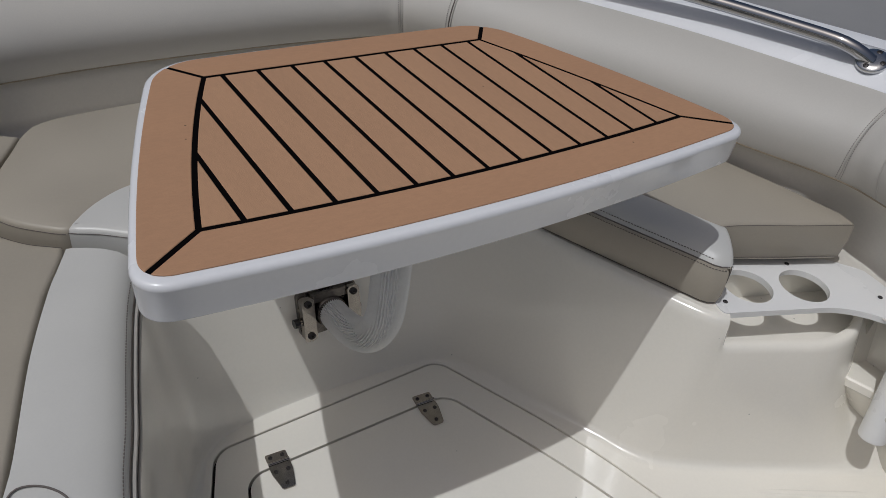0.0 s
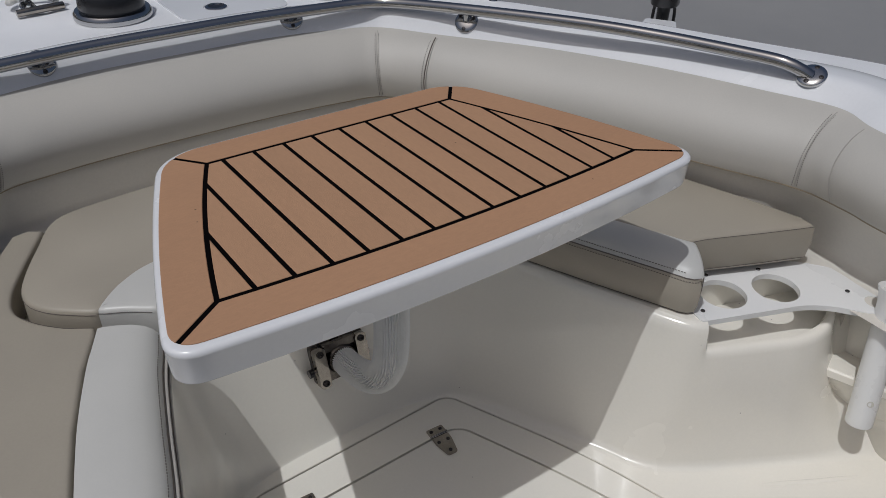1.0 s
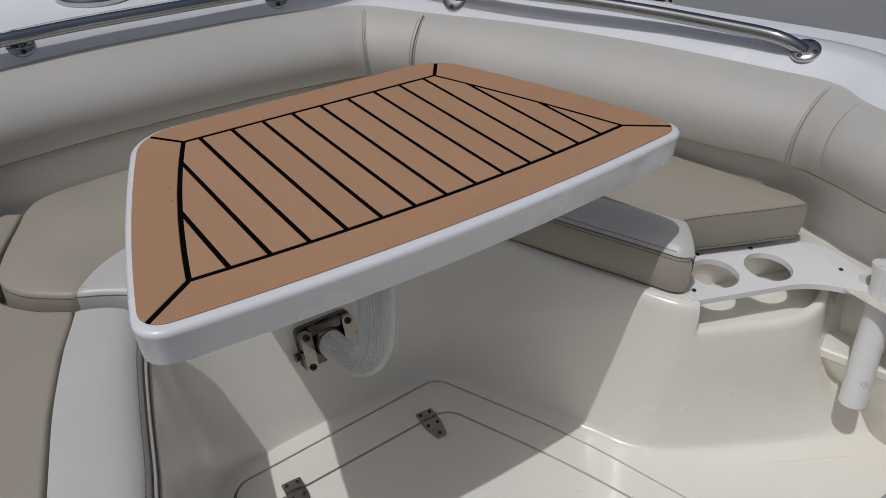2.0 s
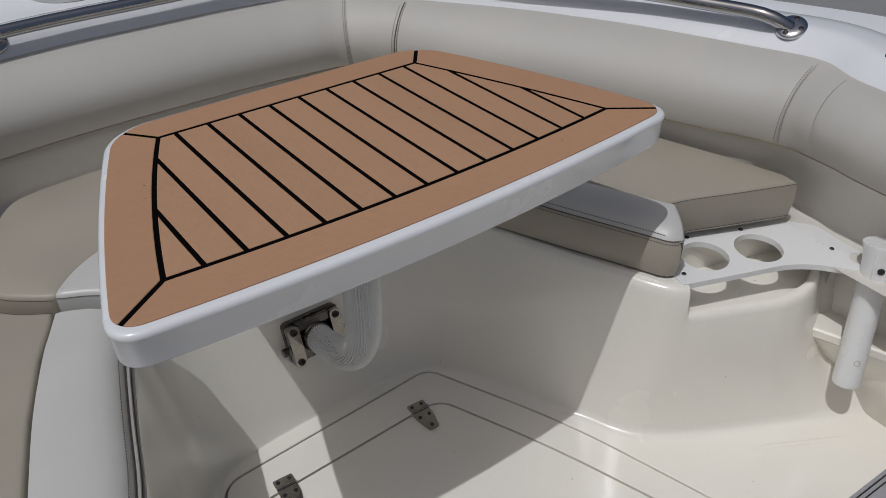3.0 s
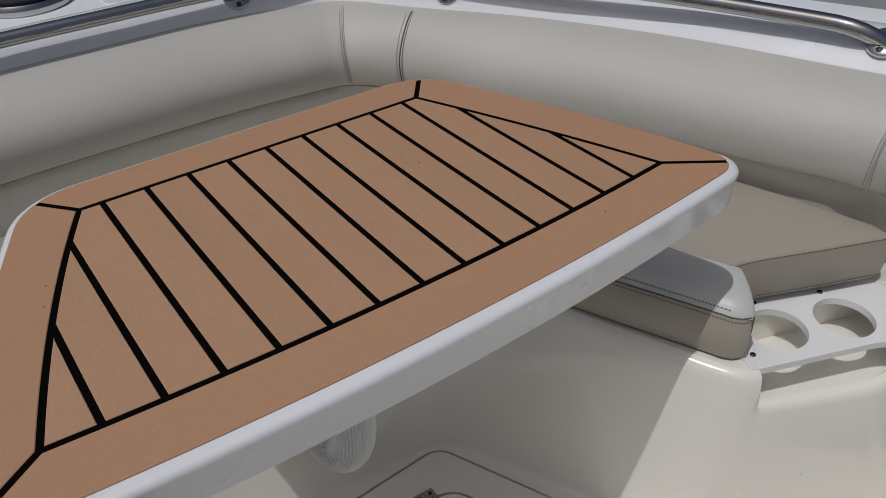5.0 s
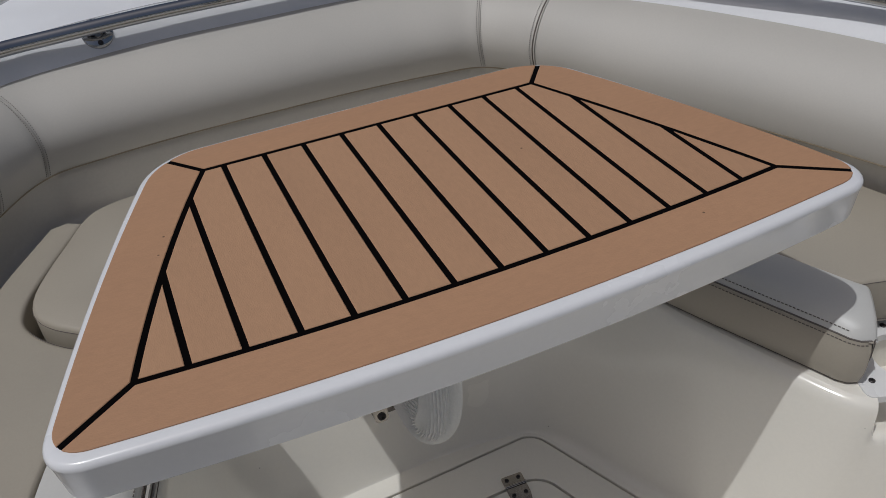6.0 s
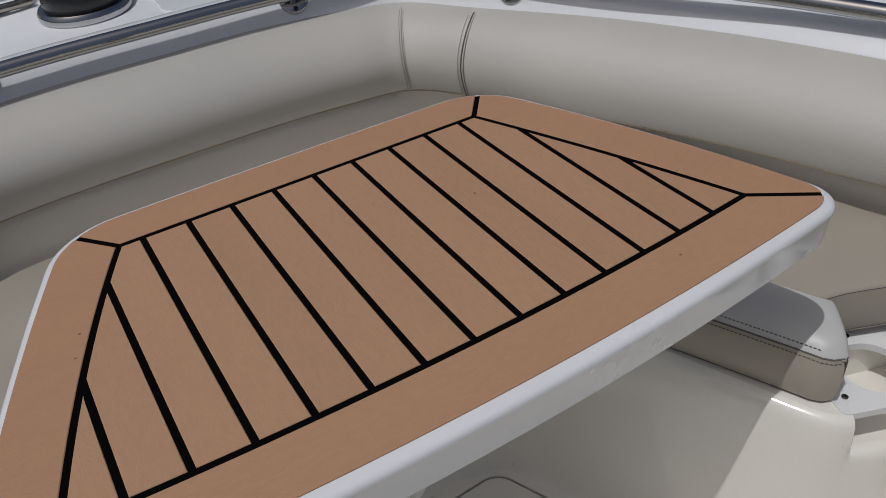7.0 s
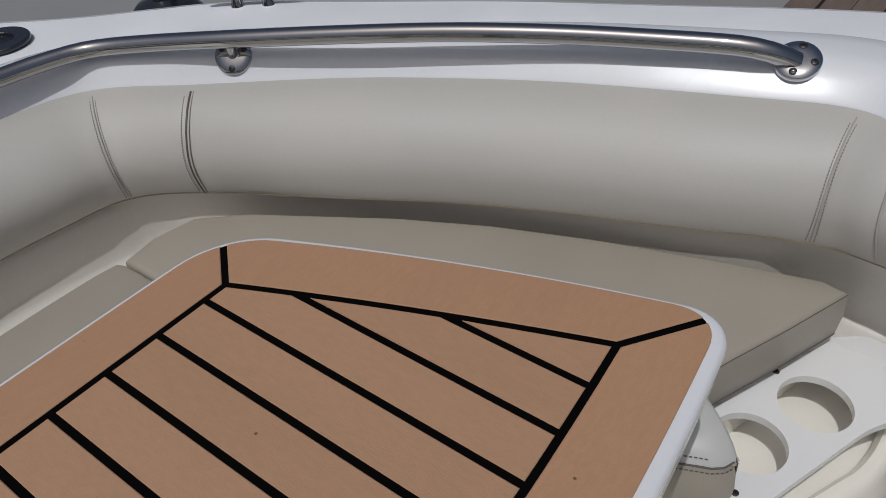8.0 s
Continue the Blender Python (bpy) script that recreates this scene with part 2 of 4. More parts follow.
def slab(outline, holes, z0, z1, bm=None):
    """A plate with holes between two heights."""
    bm = bm or bmesh.new()
    edges = []
    for loop in (outline, *holes):
        vs = [bm.verts.new((p[0], p[1], z1)) for p in loop]
        edges += [bm.edges.new((vs[i], vs[(i + 1) % len(vs)])) for i in range(len(vs))]
    made = bmesh.ops.triangle_fill(bm, edges=edges, use_beauty=True, normal=(0, 0, 1))
    faces = [f for f in made["geom"] if isinstance(f, bmesh.types.BMFace)]
    ext = bmesh.ops.extrude_face_region(bm, geom=faces)
    bmesh.ops.translate(bm, vec=(0, 0, z0 - z1), verts=[v for v in ext["geom"] if isinstance(v, bmesh.types.BMVert)])
    return bm


def soften(ob, width, segments=2, angle=35):
    md = ob.modifiers.new("soft_edges", 'BEVEL')
    md.width, md.segments, md.limit_method, md.angle_limit = width, segments, 'ANGLE', radians(angle)
    md.harden_normals = False
    return ob


def thicken(ob, thickness, way=1.0):
    md = ob.modifiers.new("thickness", 'SOLIDIFY')
    md.thickness, md.offset = thickness, way
    return ob


def circle(x, y, r, n=32):
    return [Vector((x + r * math.cos(2 * math.pi * k / n), y + r * math.sin(2 * math.pi * k / n))) for k in range(n)]


def clip(poly, p, nrm):
    """The part of a plan outline on the side of p to which nrm points."""
    out = []
    for i in range(len(poly)):
        a, b = poly[i], poly[(i + 1) % len(poly)]
        da, db = (a - p).dot(nrm), (b - p).dot(nrm)
        if da >= 0:
            out.append(a)
        if (da >= 0) != (db >= 0):
            out.append(a.lerp(b, da / (da - db)))
    return out


def screw_mesh(r):
    bm = lathe([(r, 0.0), (r, 0.0012), (r * 0.75, 0.0022), (r * 0.35, 0.0022), (r * 0.3, 0.0010)], 12)
    return bm


def place(ob, at, normal=(0, 0, 1)):
    ob.matrix_local = Matrix.Translation(at) @ Vector(normal).to_track_quat('Z', 'Y').to_matrix().to_4x4()
    return ob


def dashes(path, normals, step=0.0058, length=0.0036, r=0.0008, bm=None):
    """Stitches: short raised threads along a path."""
    bm = bm or bmesh.new()
    total = sum((q - p).length for p, q in zip(path, path[1:]))
    n = max(2, int(total / step))
    pts = respace(path, n * 2)
    nr = respace(normals, n * 2)
    for k in range(n - 1):
        a = pts[2 * k]
        b = a + (pts[2 * k + 1] - a).normalized() * length
        up = nr[2 * k].normalized()
        side = (b - a).normalized().cross(up) * r
        vs = [bm.verts.new(q) for q in (a + side, a - side, b - side, b + side)]
        ws = [bm.verts.new(q + up * r * 1.5) for q in (a + side * .6, a - side * .6, b - side * .6, b + side * .6)]
        bm.faces.new(ws)
        for i in range(4):
            j = (i + 1) % 4
            bm.faces.new((vs[i], vs[j], ws[j], ws[i]))
    return bm


# ---- the boat's shell ----
MID = -0.04  # centre line of the bow


def mirror(p):
    return (2 * MID - p[0], *p[1:])


# matching stations from the centre of the bow aft along the starboard side
LOW_S = [(-0.04, 0.985, 0.495), (0.162, 0.982, 0.495), (0.33, 0.966, 0.496), (0.440, 0.933, 0.500), (0.525, 0.832, 0.50), (0.627, 0.613, 0.511),
         (0.706, 0.439, 0.521), (0.767, 0.27, 0.53), (0.814, 0.111, 0.539), (0.864, -0.054, 0.548), (0.86, -0.17, 0.552), (0.84, -0.42, 0.55), (0.80, -1.7, 0.55)]
TOP_S = [(-0.04, 1.090, 0.662), (0.17, 1.087, 0.662), (0.35, 1.06, 0.661), (0.483, 1.015, 0.66), (0.583, 0.874, 0.662), (0.714, 0.661, 0.671),
         (0.795, 0.494, 0.678), (0.862, 0.32, 0.686), (0.926, 0.10, 0.695), (0.956, -0.05, 0.703), (0.926, -0.16, 0.699), (0.916, -0.42, 0.698), (0.905, -1.7, 0.69)]
RIM_S = [(-0.04, 2.15), (0.17, 1.92), (0.39, 1.595), (0.568, 1.345), (0.765, 1.085), (0.925, 0.76), (1.033, 0.53), (1.108, 0.32), (1.178, 0.12), (1.222, -0.05), (1.243, -0.17), (1.265, -0.45), (1.265, -1.7)]
LOW = [mirror(p) for p in LOW_S[:0:-1]] + LOW_S
TOP = [mirror(p) for p in TOP_S[:0:-1]] + TOP_S
RIM_LINE = [mirror((*p, 0)) for p in RIM_S[:0:-1]] + [(*p, 0) for p in RIM_S]
NS = len(LOW)
PER = 10
low, top, rim_line = stations([LOW, TOP, RIM_LINE], PER)
NP = len(low)


def plan_normals(pts):
    """Outward (away from the cockpit) unit normals in plan; the curve runs from port aft round the bow to starboard aft."""
    out = []
    for i in range(len(pts)):
        t = pts[min(i + 1, len(pts) - 1)] - pts[max(i - 1, 0)]
        out.append(Vector((-t.y, t.x, 0)).normalized())
    return out


nlow, ntop = plan_normals(low), plan_normals(top)

# inner lining: seat ledge, turned up behind the backrests to the coaming
LEDGE = 0.377
lining_rows = []
for back, deep, z in ((0.035, 0.035, LEDGE), (0.018, 0.0, LEDGE), (0.006, -0.012, LEDGE + 0.003), (-0.002, -0.022, LEDGE + 0.012), (-0.006, -0.027, LEDGE + 0.03), (-0.008, -0.028, 0.47)):
    row = []
    for p, n in zip(low, nlow):
        g = min(1.0, max(0.0, (abs(n.x) - 0.35) / 0.4))
        d = back + (deep - back) * g
        h = min(1.0, max(0.0, (0.0 - p.y) / 0.10)) if p.x > 0 else 0.0
        d -= 0.048 * h * h * (3 - 2 * h) * (0.0 if back > 0.03 else 0.75 if z > 0.46 else 1.0)
        row.append(Vector((p.x - n.x * d, p.y - n.y * d, z)))
    lining_rows.append(row)
lining_rows.append([p + n * 0.012 + Vector((0, 0, 0.01)) for p, n in zip(low, nlow)])
lining_rows.append([p + n * 0.04 + Vector((0, 0, 0.04)) for p, n in zip(low, nlow)])
lining_rows.append([p + n * 0.012 + Vector((0, 0, -0.012)) for p, n in zip(top, ntop)])
ob = part("wall_lining", grid(lining_rows), LINING_SHADED)
tagged(ob, "smooth cream gelcoat lining of the bow side behind the seats, greyed for shade", "wall", kind="structure")

# coaming: a short upstand over the backrest, rolled over to the side deck
coam = []
for i, (p, n) in enumerate(zip(top, ntop)):
    f = min(1.0, max(0.0, (0.95 - p.y) / 0.9))       # the upstand lies flatter towards the stern
    f = f * f * (3 - 2 * f)
    rise = 0.045 * (1 - f) + 0.041 * f
    run = 0.030 * (1 - f) + 0.046 * f
    wide = 0.10 * (1 - f) + 0.135 * f
    row = [(0.012, -0.012), (0.003, -0.003), (0.003, 0.0), (0.006, 0.004)]
    row += [(0.006 + run * a, 0.004 + rise * b) for a, b in ((0.2, 0.22), (0.45, 0.50), (0.7, 0.74), (0.9, 0.89), (1.15, 0.97), (1.4, 1.0))]
    row += [((0.006 + run * 1.4 + wide) / 2, 0.005 + rise), (wide - 0.008, 0.004 + rise), (wide - 0.002, 0.002 + rise), (wide, -0.002 + rise)]
    coam.append([p + n * o + Vector((0, 0, z)) for o, z in row])
ob = part("coaming", grid([list(r) for r in zip(*coam)]), WHITE)
tagged(ob, "glossy white gelcoat coaming rolled over above the backrests", "coaming", kind="structure")

# side deck outside the coaming and the foredeck, a little lower; the outer hull below it
edge_rows = [[r[-1] for r in coam]]
for f, dz in ((0.04, 0.0), (0.3, -0.001), (0.7, -0.003), (0.97, -0.006)):
    row = []
    for r, q, p in zip(coam, rim_line, top):
        g = max(0.0, min(1.0, (p.y - 0.80) / 0.2))
        a = r[-1]
        row.append(Vector((a.x + (q.x - a.x) * f, a.y + (q.y - a.y) * f, a.z + dz - 0.014 * g * (3 - 2 * g) * g)))
    edge_rows.append(row)
ob = part("side_deck", grid(edge_rows), NONSKID)
tagged(ob, "white non-skid foredeck and side deck round the bow", "deck", kind="structure")
hull_rows = [edge_rows[-1]]
for f, dz in ((0.012, -0.004), (0.02, -0.02), (0.015, -0.2), (-0.05, -0.7), (-0.2, -1.4)):
    hull_rows.append([Vector((q.x + n.x * f, q.y + n.y * f, e.z + dz)) for q, n, e in zip(rim_line, plan_normals(rim_line), edge_rows[-1])])
ob = part("hull", grid(hull_rows), WHITE)
tagged(ob, "white gelcoat outer hull of the boat", "hull", kind="structure")

# seat bases: foot on the deck, upper edge at the ledge; under the cup holders the edge drops to a rolled lip
FOOT = [(-0.60, -1.7), (-0.545, -0.5), (-0.49, -0.15), (-0.425, 0.08), (-0.362, 0.236), (-0.262, 0.322), (-0.04, 0.338), (0.155, 0.324), (0.250, 0.280), (0.335, 0.115), (0.410, -0.02), (0.440, -0.09), (0.472, -0.135), (0.52, -0.172), (0.60, -0.222), (0.70, -0.278), (0.80, -0.335), (0.86, -0.37), (0.95, -0.42)]
CROWN = [(-0.67, -1.7), (-0.57, -0.5), (-0.515, -0.15), (-0.455, 0.10), (-0.405, 0.27), (-0.33, 0.42), (-0.04, 0.455), (0.22, 0.42), (0.335, 0.29), (0.398, 0.125), (0.462, -0.03), (0.488, -0.09), (0.508, -0.122), (0.536, -0.143), (0.60, -0.172), (0.70, -0.216), (0.785, -0.258), (0.83, -0.278), (0.93, -0.30)]
SPER = 8
foot, crown = stations([[(*p, 0) for p in FOOT], [(*p, 0) for p in CROWN]], SPER)
nf = plan_normals(foot)
CUT = 13 * SPER - 1          # where the column ends and the lip begins


def hollow(k):
    """How far the wall falls back towards the end of the recess."""
    return 0.085 * max(0.0, min(1.0, (k - CUT - 18) / 15.0)) ** 1.4


def tight(p):
    """The cove at the foot is narrow across the head of the well and wide along its sides."""
    return 1.0 - 0.8 * max(0.0, min(1.0, (p.y - 0.24) / 0.07))


base_rows = []
for s, z, push in ((0.0, 0.0, -0.018), (0.0, 0.0015, -0.009), (0.0, 0.006, -0.002), (0.03, 0.018, 0.001), (0.3, 0.12, 0.0), (0.55, 0.21, 0.0), (0.76, 0.296, 0.0)):
    base_rows.append([a.lerp(b, s) + n * (push * tight(a) + hollow(k) * min(1.0, z / 0.15)) + Vector((0, 0, z)) for k, (a, b, n) in enumerate(zip(foot, crown, nf))])
for (s, z, push), (ls, lz, lpush) in (((0.85, 0.325, 0.0), (0.79, 0.305, 0.002)), ((0.95, 0.355, 0.0), (0.80, 0.311, 0.007)), ((0.98, 0.367, 0.002), (0.80, 0.3135, 0.014)), ((1.0, 0.374, 0.007), (0.80, 0.312, 0.024)), ((1.0, LEDGE, 0.016), (0.80, 0.300, 0.032))):
    row = []
    for k, (a, b, n) in enumerate(zip(foot, crown, nf)):
        if k <= CUT:
            row.append(a.lerp(b, s) + n * push + Vector((0, 0, z)))
        else:
            swell = min(1.0, max(0.0, (k - CUT - 20) / 9.0)) ** 2 * 0.024 - 0.04 * max(0.0, (k - CUT - 29) / 12.0)
            row.append(a.lerp(b, ls) + n * (lpush + hollow(k)) + Vector((0, 0, lz + swell)))
    base_rows.append(row)
ledge_in = base_rows[-1][:CUT + 1]
ob = part("seat_base", grid(base_rows), GELCOAT)
tagged(ob, "cream gelcoat moulded seat base with a recess below the cup holders", "seat base", kind="structure")
inner_edge = [p - n * 0.03 for p, n in zip(low, nlow)]
bk = curve([(0.545, -0.125, 0), (0.555, -0.055, 0), (0.585, -0.018, 0), (0.70, -0.050, 0), (0.86, -0.104, 0), (0.905, -0.12, 0)], 24)
loop = [p.to_2d() for p in ledge_in] + [p.to_2d() for p in bk] + [p.to_2d() for p in reversed(inner_edge) if p.y > -0.09 or p.x < 0]
ob = part("seat_ledge", slab(ccw(loop), [], LEDGE - 0.008, LEDGE - 0.0005), GELCOAT, smooth=False)
tagged(ob, "cream gelcoat ledge under the seat cushions", "seat base", kind="structure")
bm = slab([(0.548, -0.115), (0.60, -0.150), (0.70, -0.195), (0.78, -0.232), (0.83, -0.243), (0.93, -0.19), (0.95, -0.03), (0.56, 0.01)], [], 0.284, 0.296)
tagged(part("recess_floor", bm, GELCOAT, smooth=False), "cream gelcoat floor of the recess under the cup holders", "shelf", kind="structure")
bk_end = bk + curve([(0.905, -0.12, 0), (0.915, -0.17, 0), (0.905, -0.215, 0), (0.87, -0.245, 0)], 10)[1:]
ob = part("recess_back", grid([[p + Vector((0, 0, z)) for p in bk_end] for z in (0.29, 0.34, LEDGE - 0.003)]), GELCOAT)
tagged(ob, "cream gelcoat back of the cup holder recess", "wall", kind="structure")
# step and side lining aft of the recess
up_line = ccw(rounded([(0.828, -0.262), (0.882, -0.411), (0.955, -0.80), (1.02, -0.80), (1.02, -0.2)], 0.012))
dn_line = ccw(rounded([(0.945, -0.27), (0.968, -0.42), (0.99, -0.80), (1.02, -0.80), (1.02, -0.2)], 0.012))
bm = grid([[Vector((*b_.lerp(a, w), z)) for a, b_ in zip(map(Vector, up_line), map(Vector, dn_line))] for w, z in ((0, 0.0), (0.9, 0.170), (0.985, 0.1825), (1, 0.184), (1, 0.1865), (1, 0.201))] + [[Vector((*p, 0.205)) for p in offset(up_line, -0.004)]], closed=True)
bm.verts.ensure_lookup_table()
k = len(up_line)
bm.faces.new([bm.verts[6 * k + i] for i in range(k)])
ob = part("moulded_step", bm, GELCOAT)
tagged(ob, "cream gelcoat moulded step beside the recess", "step", kind="structure")
side = curve([(0.965, -0.20, 0), (0.975, -0.3, 0), (0.98, -0.45, 0), (0.95, -1.0, 0)], 14)
ob = part("wall_side", grid([[p + Vector((z * 0.05 - 0.06, 0, z)) for p in side] for z in (0.0, 0.15, 0.3, LEDGE + 0.002)]), GELCOAT)
tagged(thicken(ob, 0.006, -1.0), "cream gelcoat cockpit side aft of the seat", "wall", kind="structure")

# cockpit floor with a framed hatch
OUT = rounded([(-0.302, 0.284), (-0.405, 0.03), (-0.47, -0.9), (0.62, -0.9), (0.362, -0.018), (0.216, 0.300)], [0.03, 0.08, 0.03, 0.03, 0.12, 0.03])
INN = rounded([(-0.268, 0.200), (-0.335, -0.02), (-0.38, -0.8), (0.540, -0.8), (0.292, -0.052), (0.180, 0.206)], [0.03, 0.06, 0.03, 0.03, 0.10, 0.035])
OUT, INN = ccw(OUT), ccw(INN)
bm = slab([(-0.72, -1.69), (0.98, -1.69), (0.98, 0.5), (-0.72, 0.5)], [offset(OUT, 0.0055)], -0.02, 0.0)
ob = soften(part("floor", bm, GELCOAT, smooth=False), 0.0025, 2)
tagged(ob, "glossy cream gelcoat cockpit floor", "floor", kind="structure")
bm = slab(offset(OUT, 0.0), [offset(INN, 0.0052)], -0.02, 0.0005)
ob = soften(part("floor_frame", bm, GELCOAT, smooth=False), 0.0025, 2)
tagged(ob, "cream gelcoat frame round the floor hatch", "floor", kind="structure")
bm = slab([(-0.71, -1.68), (0.97, -1.68), (0.97, 0.49), (-0.71, 0.49)], [], -0.05, -0.014)
tagged(part("floor_joint", bm, GAP, smooth=False), "dark base below the floor joints", "floor", kind="structure")

# sunk tube added to the floor's shape to give a bright highlight line
ridge = curve([(0.60, -0.292, -0.0122), (0.66, -0.325, -0.0104), (0.73, -0.366, -0.010), (0.79, -0.398, -0.0104), (0.835, -0.421, -0.0122)], 20)
tagged(part("highlight_ridge", tube(ridge, 0.012, 48), GELCOAT), "low ridge added to the cream cockpit floor for a highlight line", "floor", kind="structure")

# unseen wall, added aft for reflections and bounced light
bm = slab([(-1.08, -1.78), (1.0, -1.78), (1.0, -1.70), (-1.08, -1.70)], [], -0.9, 0.72)
ob = soften(part("wall_aft_unseen", bm, WHITE, smooth=False), 0.02, 3)
tagged(ob, "unseen white gelcoat bulkhead added to close the cockpit aft for bounced light", "wall", kind="structure")

hatch = thing("floor_hatch", "cream gelcoat hatch lid in the cockpit floor, closed", "hatch")
bm = slab(offset(INN, 0.0), [], -0.014, 0.0)
soften(part("lid", bm, GELCOAT, hatch, smooth=False), 0.0025, 2)


def hinge(x, y, turn):
    h = new("hinge")
    h.parent = hatch
    h.matrix_local = pose(x, y, 0.001, 0, 0, turn)
    tagged(h, "worn stainless hinge with dark screws")
    bm = slab(rounded([(-0.021, 0.004), (-0.021, -0.016), (-0.012, -0.056), (0.012, -0.056), (0.021, -0.016), (0.021, 0.004)], 0.005), [], 0.0, 0.003)
    soften(part("leaf", bm, DULL, h, smooth=False), 0.001)
    bm = slab(rounded([(-0.021, 0.010), (0.021, 0.010), (0.021, 0.030), (-0.021, 0.030)], 0.004), [], 0.0, 0.003)
    soften(part("leaf", bm, DULL, h, smooth=False), 0.001)
    part("knuckle", tube([(-0.021, 0.007, 0.003), (0.021, 0.007, 0.003)], 0.0042, 12), DULL, h)
    for sx, sy in ((-0.012, -0.014), (0.012, -0.014), (0.0, -0.044), (-0.012, 0.021), (0.012, 0.021)):
        place(part("screw", screw_mesh(0.0042), SCREW, h), (sx, sy, 0.0028))


hinge(0.128, 0.201, -4)
hinge(-0.207, 0.201, -4)

# grey mat on the floor aft of the recess
mat = thing("floor_mat", "grey vinyl floor mat with a grooved edge on the cockpit floor", "mat")
for a, c, z in ((0.0, 0.0075, 0.005), (0.0105, 0.0175, 0.0055), (0.0205, 0.62, 0.006)):
    bm = slab(ccw([(0.604, -0.496 - a), (0.865, -0.515 - a), (0.865, -0.515 - c), (0.604, -0.496 - c)]), [], 0.0025, z)
    soften(part("mat_strip" if c < 0.1 else "mat_sheet", bm, MATGREY, mat, smooth=False), 0.001)
bm = slab(ccw([(0.606, -0.499), (0.863, -0.517), (0.863, -1.12), (0.606, -1.10)]), [], 0.0005, 0.0028)
part("backing", bm, GAP, mat, smooth=False)

# ---- backrest cushions ----


def swell_at(s):
    """Fullness of the backrest roll at a station, counted from the bow's centre."""
    table = [(0, 0.066), (2, 0.066), (3, 0.060), (4, 0.054), (5, 0.0535), (8, 0.0535), (9, 0.053), (10, 0.054), (12, 0.055)]
    for (a, va), (c, vc) in zip(table, table[1:]):
        if s <= c:
            f = (s - a) / (c - a)
            return va + (vc - va) * f * f * (3 - 2 * f)
    return table[-1][1]


def backrest(s0, s1, label, seam_end=0, lean=0.0, rows_apart=0.0058, piping_end=False):
    """One padded panel between two stations, with its seam and stitches at one end."""
    b = thing("backrest_cushion", label, "backrest", "bow backrests")
    i0, i1 = int(round(s0 * PER)), int(round(s1 * PER))
    prof = [(0.0, -0.02), (0.0, 0.0), (0.015, 0.11), (0.07, 0.265), (0.17, 0.49), (0.29, 0.74), (0.41, 0.925), (0.52, 1.0), (0.62, 0.995), (0.72, 0.93), (0.81, 0.80), (0.89, 0.62), (0.95, 0.40), (0.985, 0.2), (1.0, 0.0), (1.0, -0.3)]

    def skin(i, u, hgt, lift=0.0):
        nn = nlow[i].lerp(ntop[i], u).normalized()
        return low[i].lerp(top[i], u) - nn * (swell_at(abs(i / PER - CEN)) * hgt + lift)

    rows = []
    for u, hgt in prof:
        row = []
        for i in range(i0, i1 + 1):
            dip = (0.935 if i in (i0, i1) else 0.985 if i in (i0 + 1, i1 - 1) else 1.0) if hgt > 0.1 else 1.0
            row.append(skin(i, u, hgt * dip) + Vector((0, 0, 0.006 if u == 1.0 and hgt < 0 else 0)))
        rows.append(row)
    part("pad", grid(rows), BACK, b)
    part("lower_edge_line", tube([skin(i, 0.004, 0.03) for i in range(i0, i1 + 1)], 0.0032, 8), LOWER_EDGE, b, "brownish raised line along the lower edge")

    def across(i, shift, lift):
        pts, nrm = [], []
        for u, hgt in prof[2:-2]:
            nn = nlow[i].lerp(ntop[i], u).normalized()
            t = Vector((nn.y, -nn.x, 0))
            d = shift + lean * max(0.0, (u - 0.66) / 0.34) ** 2
            if abs(d) < 0.012 and not lean:
                q = skin(i, u, hgt, lift) + t * d
            else:
                step = (low[i + 1] - low[i]).length
                k = d / step
                j = max(0, min(NP - 2, i + int(math.floor(k))))
                q = skin(j, u, hgt, lift).lerp(skin(j + 1, u, hgt, lift), k - math.floor(k))
            pts.append(q)
            nrm.append((-nn + Vector((0, 0, (u - 0.45) * 1.6))).normalized())
        return respace(pts, 40), respace(nrm, 40)

    i = i1
    if seam_end:
        for sh in ((-rows_apart, rows_apart) if seam_end == 2 else (-rows_apart,) if seam_end == 1 else ()):
            p, nr = across(i, sh, 0.0002)
            tagged(part("stitching", dashes(p[1:-1], nr[1:-1], step=0.0046, length=0.0024, r=0.0007), THREAD_SOFT, b, "grey contrast stitching"), kind="stuff")
        if not piping_end:
            p, nr = across(i, 0.0, -0.0012)
            part("seam", tube(p, 0.0013, 6), WELT, b, "sewn seam")
    if piping_end:
        p, nr = across(i, 0.0, 0.0004)
        part("piping", tube(p, 0.0019, 8), PIPING, b, "dark brown piping at the cushion's end")
        p, nr = across(i, 0.0032, 0.0004)
        part("piping", tube(p, 0.0017, 8), BACK, b)
    return b


CEN = (NS - 1) // 2
backrest(CEN - 3, CEN + 3, "light grey vinyl backrest cushion across the head of the bow", 2, rows_apart=0.0042)
backrest(CEN + 3, CEN + 4, "narrow light grey vinyl corner cushion with brown piping", 1, lean=0.0005, rows_apart=0.009, piping_end=True)
backrest(CEN + 4, CEN + 9, "long light grey vinyl backrest cushion along the starboard coaming", 2, lean=0.004, rows_apart=0.005)
backrest(CEN + 9, CEN + 9.8, "light grey vinyl coaming cushion with a double-stitched seam", 3)
backrest(CEN + 9.8, CEN + 12, "light grey vinyl coaming cushion running aft to starboard")
backrest(CEN - 4, CEN - 3, "narrow light grey vinyl corner cushion on the port side", 2, rows_apart=0.0042)
